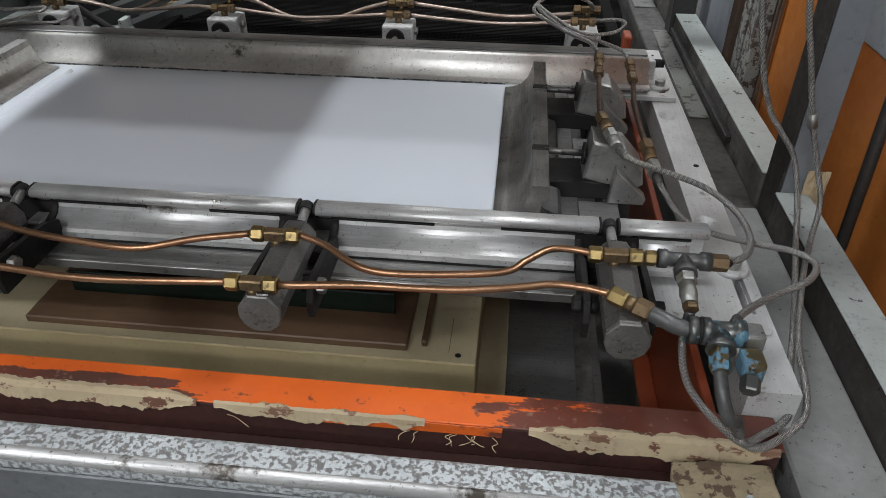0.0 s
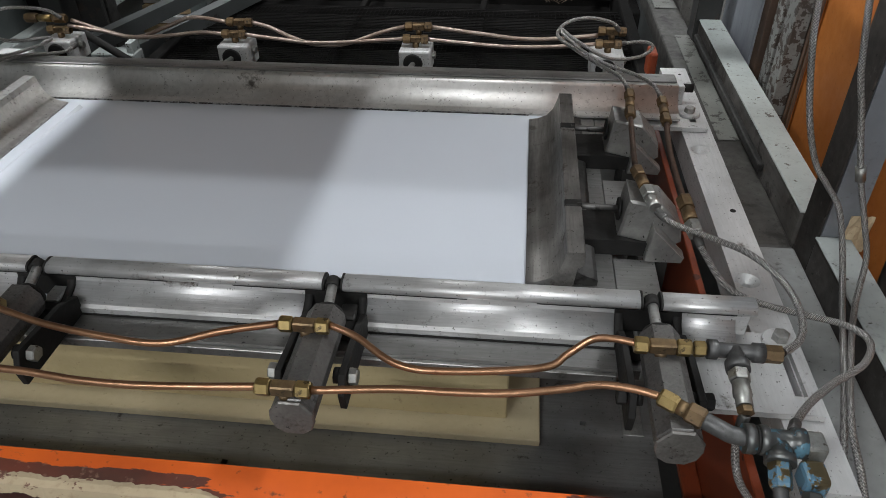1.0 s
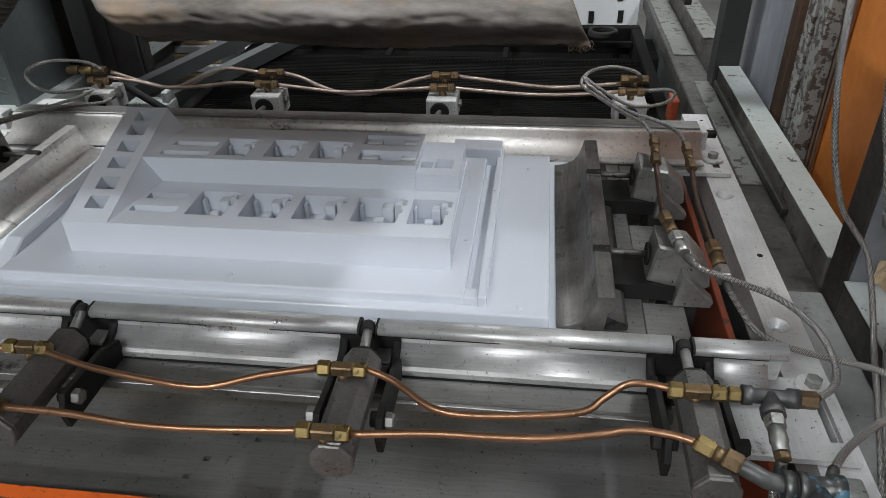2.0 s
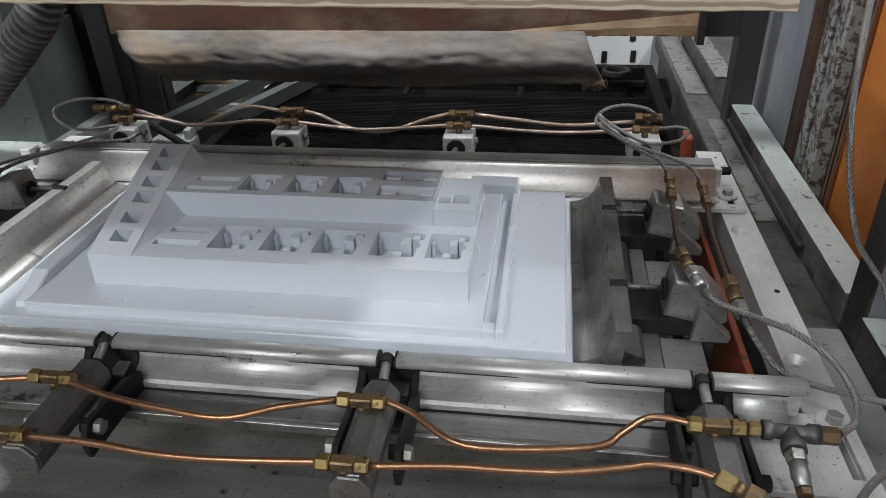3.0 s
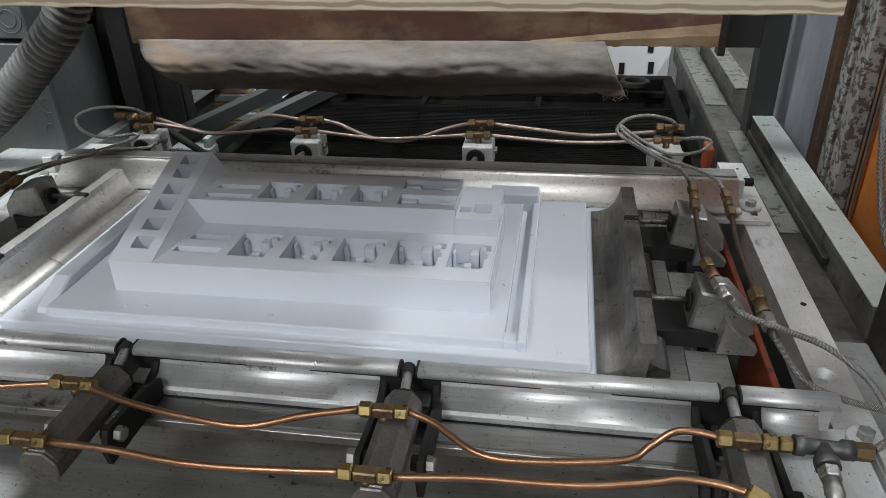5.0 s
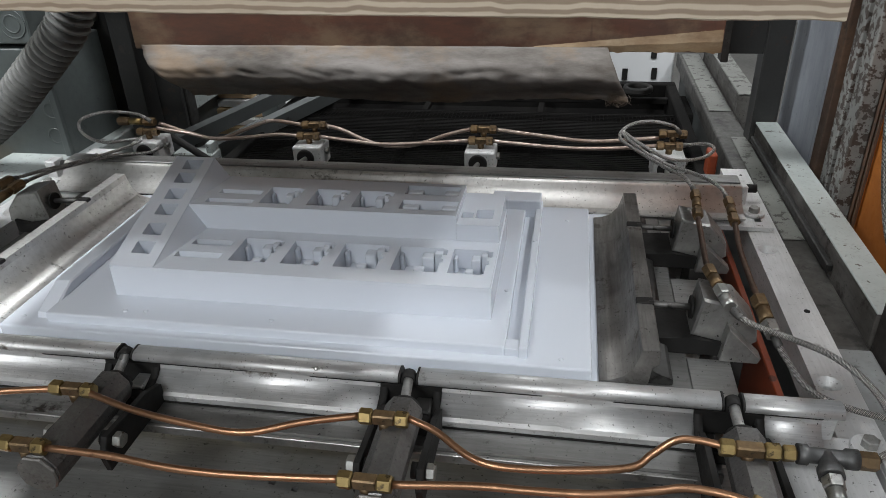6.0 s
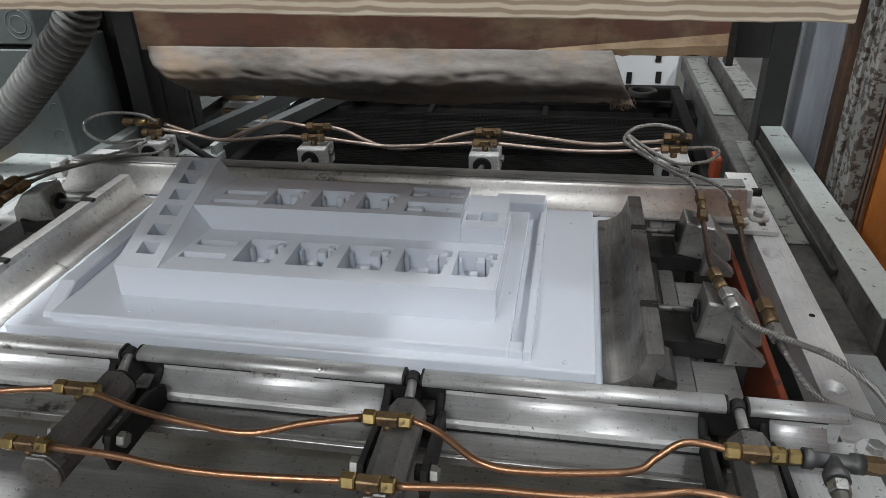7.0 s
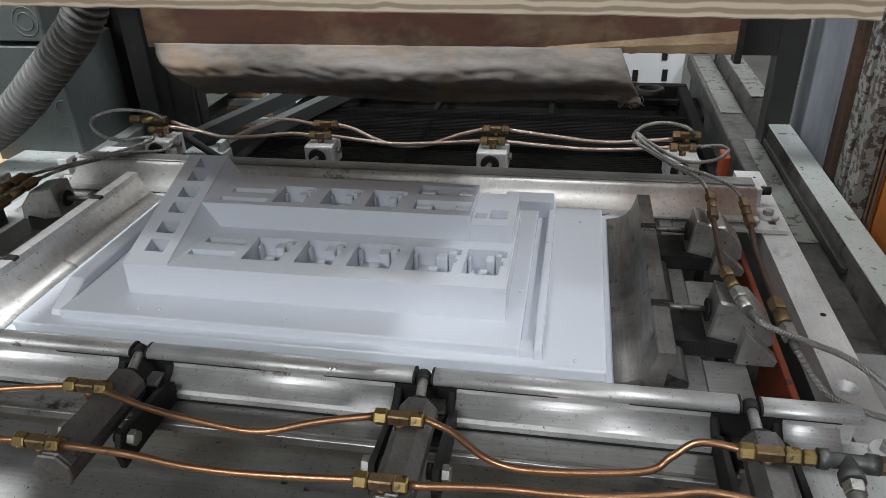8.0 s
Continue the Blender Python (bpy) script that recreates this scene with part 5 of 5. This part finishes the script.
# ---- behind: oven bed, heat curtain and what stands beyond ----
def oven_bed():
    t = thing("oven_bed", "sooty black steel oven bed under a wire mesh", "oven")
    part("pan", block(-0.86, 0.62, 1.12, 2.13, 0.80, 0.845, 0), SOOT, t)
    for nm, b in (("bed_frame", (-0.90, 0.66, 1.075, 1.12)), ("bed_frame", (-0.90, 0.66, 2.13, 2.18)), ("bed_frame", (-0.90, -0.86, 1.12, 2.13)), ("bed_frame", (0.62, 0.66, 1.12, 2.13))):
        part(nm, block(*b, 0.80, 0.95, 0.004), SOOT, t)
    bm = bmesh.new()
    for i in range(99):
        x = -0.855 + 1.47 * i / 98
        block(x - 0.0008, x + 0.0008, 1.122, 1.80, 0.930, 0.9325, 0, 1, bm)
    for j in range(44):
        y = 1.125 + 0.67 * j / 43
        block(-0.858, 0.618, y - 0.0008, y + 0.0008, 0.9326, 0.935, 0, 1, bm)
    tagged(part("wire_mesh", bm, SOOT, t, "fine dark wire mesh"), kind="stuff")
    for y in (1.45, 1.80, 2.02):
        part("cross_bar", block(-0.858, 0.618, y - 0.012, y + 0.012, 0.905, 0.929, 0.003), SOOT, t)
    for x in (-0.35, 0.12):
        part("long_bar", block(x - 0.012, x + 0.012, 1.122, 2.128, 0.88, 0.904, 0.003), SOOT, t)
    part("far_hood", block(-0.88, 0.36, 2.20, 2.28, 0.80, 1.40, 0.004), SOOT, t)
    part("coil", tube([(0.50 + 0.05 * math.cos(a / 6 * math.pi), 2.03 + 0.05 * math.sin(a / 6 * math.pi), 0.955 + 0.0004 * a) for a in range(36)], 0.009, 8, 2), RUBBER, t, "black coiled cable")


oven_bed()


def curtain():
    t = thing("heat_curtain", "scorched brown board with a sagging stained canvas below it", "heat curtain")
    part("board", block(-1.15, 0.643, 1.245, 1.262, 1.298, 1.62, 0.002), HEAT_PANEL, t, "scorched brown board")
    part("batten", block(-1.12, 0.655, 1.235, 1.275, 1.60, 1.66, 0.003), STEEL_DARK, t)
    bm = bmesh.new()
    nx, nz = 110, 26
    grid = []
    for i in range(nx + 1):
        u = i / nx
        row = []
        for j in range(nz + 1):
            v = j / nz
            left = -1.123 + 0.158 * v ** 1.1
            x = left + (0.330 + 0.070 * v - left) * u
            z = 1.312 - 0.155 * v + 0.008 * math.sin(u * 9) * v + 0.006 * noise.noise(Vector((u * 40, v * 3, 0))) * v
            y = 1.238 - 0.055 * math.sin(math.pi * min(1.0, v * 1.15)) - 0.022 * v + 0.007 * noise.noise(Vector((u * 7, v * 2.2, 3))) + 0.006 * noise.noise(Vector((u * 4, v * 5.5, 11))) + 0.006 * noise.noise(Vector((u * 30, v * 9, 7)))
            row.append(bm.verts.new((x, y, z)))
        grid.append(row)
    for i in range(nx):
        for j in range(nz):
            f = bm.faces.new((grid[i][j], grid[i + 1][j], grid[i + 1][j + 1], grid[i][j + 1]))
            f.smooth = True
    bm.normal_update()
    bmesh.ops.solidify(bm, geom=bm.faces, thickness=0.002)
    part("canvas", bm, CLOTH, t, "stained sagging canvas")
    bm = bmesh.new()
    rng = random.Random(8)
    for k in range(34):
        x = 0.385 + rng.uniform(-0.05, 0.015)
        z = 1.168 + rng.uniform(-0.004, 0.02)
        tube([(x, 1.215, z), (x + rng.uniform(-0.006, 0.008), 1.213, z - 0.012), (x + rng.uniform(-0.01, 0.014), 1.212, z - 0.022)], 0.0008, 4, 2, bm=bm)
    tagged(part("frayed_edge", bm, CLOTH, t, "frayed canvas threads"), kind="stuff")
    bm = bmesh.new()
    prev = None
    for i in range(25):
        u = i / 24
        x = 0.12 + 0.52 * u
        lo = 1.312 - 0.012 + 0.008 * noise.noise(Vector((u * 14, 0, 1)))
        hi = 1.314 + 0.048 * u
        cur = [bm.verts.new((x, 1.240, lo)), bm.verts.new((x, 1.238, (lo + hi) / 2)), bm.verts.new((x, 1.2435, hi))]
        if prev:
            for k in range(2):
                bm.faces.new((prev[k], cur[k], cur[k + 1], prev[k + 1]))
        prev = cur
    bm.normal_update()
    bmesh.ops.solidify(bm, geom=bm.faces, thickness=0.001)
    part("tape_patch", bm, scorched("browned_tape", (0.32, 0.225, 0.13), (0.15, 0.09, 0.05), (0.40, 0.32, 0.21), 0.6), t, "yellowed tape patch")


curtain()

t = thing("plywood_board", "thick plywood board hung over the machine, edge layers showing", "board")
bm = block(-1.18, 0.425, -0.287, 0.90, 1.700, 1.726, 0.0012)
bmesh.ops.subdivide_edges(bm, edges=[e for e in bm.edges if abs((e.verts[0].co - e.verts[1].co).x) > 0.5], cuts=160)
for v in bm.verts:
    if v.co.y < -0.2:
        v.co += Vector((0, noise.noise(v.co * 60) * 0.0012, noise.noise(v.co * 45 + Vector((3, 0, 0))) * 0.0011))
part("board", bm, PLY, t)
t.location, t.rotation_euler = (-0.0212, 0, 0), (0, 0.0125, 0)
for x in (-0.90, 0.38):
    part("hanger", rod((x, 0.44, 1.726), (x, 0.44, 2.02), 0.01, 10), STEEL_DARK, t)


def head_frame():
    t = thing("head_frame", "dark steel head frame over the machine", "machine frame")
    part("top_rail", block(-1.58, -1.49, -0.2, 2.6, 2.0, 2.1, 0.004), DARK_PAINT, t)
    for y, x1 in ((0.44, 0.945), (1.25, 1.03), (1.735, 0.95)):
        part("cross_rail", block(-1.49, x1, y - 0.03, y + 0.03, 2.001, 2.09, 0.004), DARK_PAINT, t)
    for x in (-0.95, 0.38):
        part("hanger", rod((x, 1.25, 1.655), (x, 1.25, 2.02), 0.012, 10), STEEL_DARK, t)


head_frame()


def right_side():
    t = thing("upright_post", "worn grey painted steel upright at the machine's side", "post", group="upright posts")
    part("post", soften(plate(0.8955, 0.957, 0.40, 0.475, 0.0, 2.0), 0.004, 1), POST_PLAIN, t)
    part("guard_plate", block(0.889, 0.8945, 0.402, 0.487, 0.84, 2.0, 0.001), DARK_RUST, t, "dark stained steel plate")
    t = thing("far_bracket", "grey steel bracket frame behind the far upright", "bracket")
    part("plate", plate(0.750, 0.867, 1.70, 1.72, 1.185, 1.32), POST_DARK, t)
    part("arm", block(0.725, 0.749, 1.66, 1.72, 1.165, 1.40, 0.002), DARK_RUST, t)
    t = thing("steel_screen", "blue-grey sheet steel screen beside the machine", "screen")
    part("panel", block(1.002, 1.012, 1.40, 1.86, 0.0, 2.0, 0.002), SCREEN_PAINT, t)
    part("folded_edge", block(0.985, 1.0015, 1.40, 1.412, 0.0, 2.0, 0.002), SCREEN_PAINT, t)
    t = thing("rusty_channel", "rusty steel channel upright with flaked grey paint", "channel")
    part("web", block(1.03, 1.038, 1.08, 1.40, 0.0, 2.0, 0.001), BROWN_STEEL, t, "rust-brown web")
    part("flange", block(0.99, 1.029, 1.34, 1.398, 0.0, 2.0, 0.002), BROWN_STEEL, t)
    part("flange", block(0.995, 1.029, 1.245, 1.30, 0.0, 2.0, 0.004), RUSTY_GREY, t, "flaked grey flange")
    part("flange", block(0.985, 1.029, 1.115, 1.185, 0.0, 2.0, 0.004), RUSTY_GREY, t, "flaked grey flange")
    t = thing("orange_screen", "scuffed orange enamelled steel screen beside the machine", "screen", group="orange screens")
    part("panel", block(1.045, 1.065, 0.72, 1.10, 0.0, 2.0, 0.003), ORANGE_PANEL, t)
    part("folded_edge", block(1.030, 1.0445, 1.088, 1.10, 0.0, 2.0, 0.002), ORANGE_PANEL, t)
    t = thing("orange_screen", "scuffed orange enamelled steel screen beside the machine", "screen", group="orange screens")
    part("panel", block(1.10, 1.12, -0.6, 0.715, 0.0, 1.18, 0.003), ORANGE_PANEL, t)
    part("top_frame", block(1.09, 1.14, -0.6, 0.715, 1.182, 2.0, 0.003), POST_PLAIN, t, "grey painted upper frame")
    t = thing("brace", "leaning grey painted steel brace", "brace")
    part("bar", rod((1.055, 0.36, 0.0), (1.055, 0.46, 1.95), 0.013, 12), DARK_RUST, t)
    t = thing("paper_tag", "crumpled yellowed paper tag hanging by the post", "tag")
    bm = bmesh.new()
    bmesh.ops.create_grid(bm, x_segments=8, y_segments=8, size=0.5)
    for v in bm.verts:
        x, y = v.co.x, v.co.y
        v.co = Vector((0.955 + x * 0.045, 0.390 + 0.006 * noise.noise(Vector((x * 4, y * 4, 0))), 0.965 + y * 0.085))
    bm.normal_update()
    bmesh.ops.solidify(bm, geom=bm.faces, thickness=0.0006)
    part("paper", bm, TAPE, t)


right_side()


def left_side():
    t = thing("junction_box", "grey-green enamelled steel junction box with round knockouts", "electrical box")
    part("box", block(-1.70, -1.366, 1.10, 1.385, 0.92, 1.33, 0.004), BOX_PAINT, t)
    for x, z in ((-1.425, 1.215), (-1.405, 1.135), (-1.415, 1.05), (-1.50, 1.13)):
        part("knockout", turned([(-0.001, 0.026), (0.0015, 0.026), (0.0016, 0.023), (-0.001, 0.022)], toward((x, 1.10, z), (x, 0.5, z)), 24), BOX_PAINT, t)
    part("edge_strip", block(-1.388, -1.366, 1.085, 1.0985, 0.93, 1.325, 0.002), BOX_PAINT, t)
    t = thing("junction_box", "dark grey steel switch box with a ring knockout", "electrical box")
    part("box", block(-1.70, -1.395, 1.10, 1.45, 1.345, 1.62, 0.004), BOX_PAINT, t)
    for r in (0.045, 0.028):
        part("knockout", turned([(-0.001, r), (0.0015, r), (0.0016, r - 0.003), (-0.001, r - 0.004)], toward((-1.447, 1.10, 1.405), (-1.447, 0.5, 1.405)), 28), BOX_PAINT, t)
    t = thing("flexible_conduit", "fat ribbed grey flexible conduit bending down to the box", "conduit")
    part("ribbed_hose", tube([(-1.02, 0.97, 1.80), (-1.065, 0.96, 1.60), (-1.135, 0.95, 1.45), (-1.222, 0.95, 1.362), (-1.322, 0.95, 1.275), (-1.432, 0.95, 1.182), (-1.56, 0.95, 1.10), (-1.68, 0.95, 1.04)], 0.037, 24, 10, 0.022, 0.0225),
         surface("grey_ribbed_conduit", (0.13, 0.13, 0.124), (0.075, 0.075, 0.071), 0.55, 0.1, 5, 40, (0.05, 0.048, 0.045), 0.6, 14), t)
    part("collar", turned([(0, 0.064), (0.03, 0.064)], toward((-1.64, 0.95, 1.058), (-1.74, 0.95, 1.01)), 24), STEEL_DARK, t)
    t = thing("machine_guard", "green-grey sheet steel guard, its shade put into the colour", "guard")
    # guard coloured near black because hardly any light reaches it
    part("panel", block(-1.49, -1.15, 1.455, 1.475, 0.0, 1.70, 0.003), POST_DARK, t)
    part("post", block(-1.31, -1.235, 1.36, 1.45, 0.0, 2.0, 0.003), POST_DARK, t)
    part("post", block(-1.205, -1.145, 1.48, 1.54, 0.0, 2.0, 0.003), STEEL_DARK, t)
    for a, b in (((-1.25, 1.05, 0.93), (-0.72, 2.2, 1.02)), ((-1.05, 1.10, 0.93), (-0.55, 2.2, 1.0))):
        g = thing("slanting_bar", "dark grey steel bar slanting back beside the oven", "bar", group="slanting bars")
        d = Vector(b) - Vector(a)
        bm = bmesh.new()
        bmesh.ops.create_cube(bm, size=1, matrix=toward(a, b) @ Matrix.Translation((0, 0, d.length / 2)) @ Matrix.Diagonal((0.045, 0.05, d.length, 1)))
        part("bar", bm, DARK_PAINT, g)
    t = thing("frame_bracket", "pale grey painted steel bracket beside the oven", "bracket")
    part("plate", block(-1.04, -0.90, 1.14, 1.20, 0.93, 0.985, 0.003), GREY_PAINT, t)
    part("rib", block(-0.925, -0.905, 1.15, 1.20, 0.9855, 1.018, 0.002), GREY_PAINT, t)
    part("post", block(-0.98, -0.90, 1.13, 1.19, 0.0, 0.93, 0.002), DARK_PAINT, t)
    t = thing("gas_strut", "thin black strut with a clevis end", "strut")
    part("strut", rod((-1.02, 1.10, 1.07), (-0.85, 1.08, 0.97), 0.012, 10), BLACK, t)
    part("clevis", block(-0.88, -0.84, 1.06, 1.10, 0.96, 0.99, 0.003), GALV, t)
    t = thing("wood_crate", "raw orange wooden crate board beside the machine", "crate")
    part("board", block(-2.1, -1.62, 1.0, 1.7, 0.70, 0.95, 0.004), WOOD_PALE, t)
    part("leg", block(-2.1, -2.0, 1.0, 1.1, 0.0, 0.70, 0.004), WOOD_PALE, t)
    part("leg", block(-1.72, -1.63, 1.55, 1.7, 0.0, 0.70, 0.004), WOOD_PALE, t)
    t = thing("sensor_box", "small grey metal limit switch box", "switch")
    part("case", block(-1.30, -1.20, 0.50, 0.60, 1.085, 1.135, 0.006, 2), GALV, t)
    part("stand", block(-1.27, -1.23, 0.53, 0.57, 1.0, 1.085, 0.002), STEEL_DARK, t)
    part("label_plate", block(-1.285, -1.245, 0.4985, 0.5, 1.10, 1.125, 0), BLACK, t)


left_side()


def beyond():
    t = thing("white_cabinet", "white steel cabinet with vent slots standing beyond the oven", "cabinet")
    part("body", block(0.30, 0.76, 3.0, 3.9, 0.665, 1.15, 0.005), CABINET_WHITE, t)
    for x, z in ((0.515, 0.755), (0.665, 0.76), (0.655, 0.87)):
        part("vent_slot", block(x - 0.014, x + 0.014, 2.994, 2.999, z - 0.03, z + 0.03, 0), BLACK, t)
    for x in (0.33, 0.70):
        part("leg", block(x, x + 0.04, 3.02, 3.06, 0.0, 0.663, 0.002), STEEL_DARK, t)
        part("leg", block(x, x + 0.04, 3.80, 3.84, 0.0, 0.663, 0.002), STEEL_DARK, t)
    t = thing("pallet_stack", "stack of pale raw planks on a white trestle", "timber")
    for k in range(5):
        part("plank", block(-2.0 + 0.05 * k, -1.2 - 0.03 * k, 2.3 + 0.02 * k, 2.8, 0.62 + 0.04 * k, 0.655 + 0.04 * k, 0.003), WOOD_PALE if k % 2 == 0 else CABINET_WHITE, t)
    for x in (-1.8, -1.15):
        part("leg", block(x, x + 0.08, 2.4, 2.6, 0.0, 0.62, 0.004), GREY_PAINT, t)
    t = thing("steel_stand", "pale green steel stand beyond the oven", "stand")
    part("column", block(-1.13, -1.05, 2.05, 2.15, 0.0, 1.05, 0.004), BOX_PAINT, t)
    t = thing("brown_bin", "dark brown bin beyond the oven", "bin")
    part("bin_body", block(0.70, 0.90, 2.45, 2.75, 0.0, 0.72, 0.01, 2), SOOT, t)
    t = thing("orange_guard", "orange painted steel guard strip by the far cylinders", "guard")
    part("strip", block(0.640, 0.664, 1.17, 1.24, 0.86, 1.022, 0.006, 2), RED_ORANGE, t)


beyond()


def lift_at(t):
    for (a, za), (b, zb) in zip(LIFT, LIFT[1:]):
        if t <= b:
            return za + (zb - za) * (t - a) / (b - a)
    return LIFT[-1][1]


def drawn(t, table=((1.62, 0.0), (1.7, 0.18), (1.8, 0.72), (1.9, 0.95), (2.0, 1.0))):
    """How far the vacuum has drawn the sheet on to the mould, 0 to 1."""
    if t <= table[0][0]:
        return 0.0
    for (a, va), (b, vb) in zip(table, table[1:]):
        if t <= b:
            return va + (vb - va) * (t - a) / (b - a)
    return 1.0


def motions():
    walk(mould, [(t, pose(0, 0, z)) for t, z in LIFT])
    times = [0.0, 0.7, 0.8, 0.9, 1.0, 1.1, 1.2, 1.3, 1.4, 1.5, 1.6, 1.65, 1.7, 1.75, 1.8, 1.85, 1.9, 2.0, 2.1, 8.0]
    for ob, kind, top, (hx, hy, hz), more in PIECES:
        rows = []
        for t in times:
            base = lift_at(t) + 0.004
            k = drawn(t)
            if kind == "tilt" or top > 0.12:
                base -= 0.016 * min(1.0, max(0.0, (1.3 - t) / 0.2))
            if kind == "lift":
                m = pose(hx, hy, max(base, SHEET_Z - 0.001 - top) + hz)
            elif kind == "late":
                m = pose(hx, hy, max(base, SHEET_Z - 0.001 - top) + hz - 0.05 * (1 - k))
            elif kind == "tilt":
                m = pose(hx, hy, max(base, SHEET_Z - 0.001 - top) + hz, RAKE * (1 - k))
            elif kind == "sink":
                m = pose(hx, hy, hz - more["depth"] * k)
            else:
                z = max(base + 0.001, SHEET_Z - 0.0035) + hz
                a = math.degrees(math.atan2(max(0.0, base + more["rise"] - z), more["run"])) * (1 - k)
                if "fold" in more:
                    a = more["fold"] * (a / math.degrees(math.atan2(more["rise"] - 0.002, more["run"])) - 1.0)
                z -= 0.006 * max(0.0, k - 0.8) / 0.2
                m = pose(hx, hy, z, a if more["axis"] == "x" else 0, a if more["axis"] == "y" else -a if more["axis"] == "-y" else 0)
            rows.append((t, m))
        walk(ob, rows)


motions()
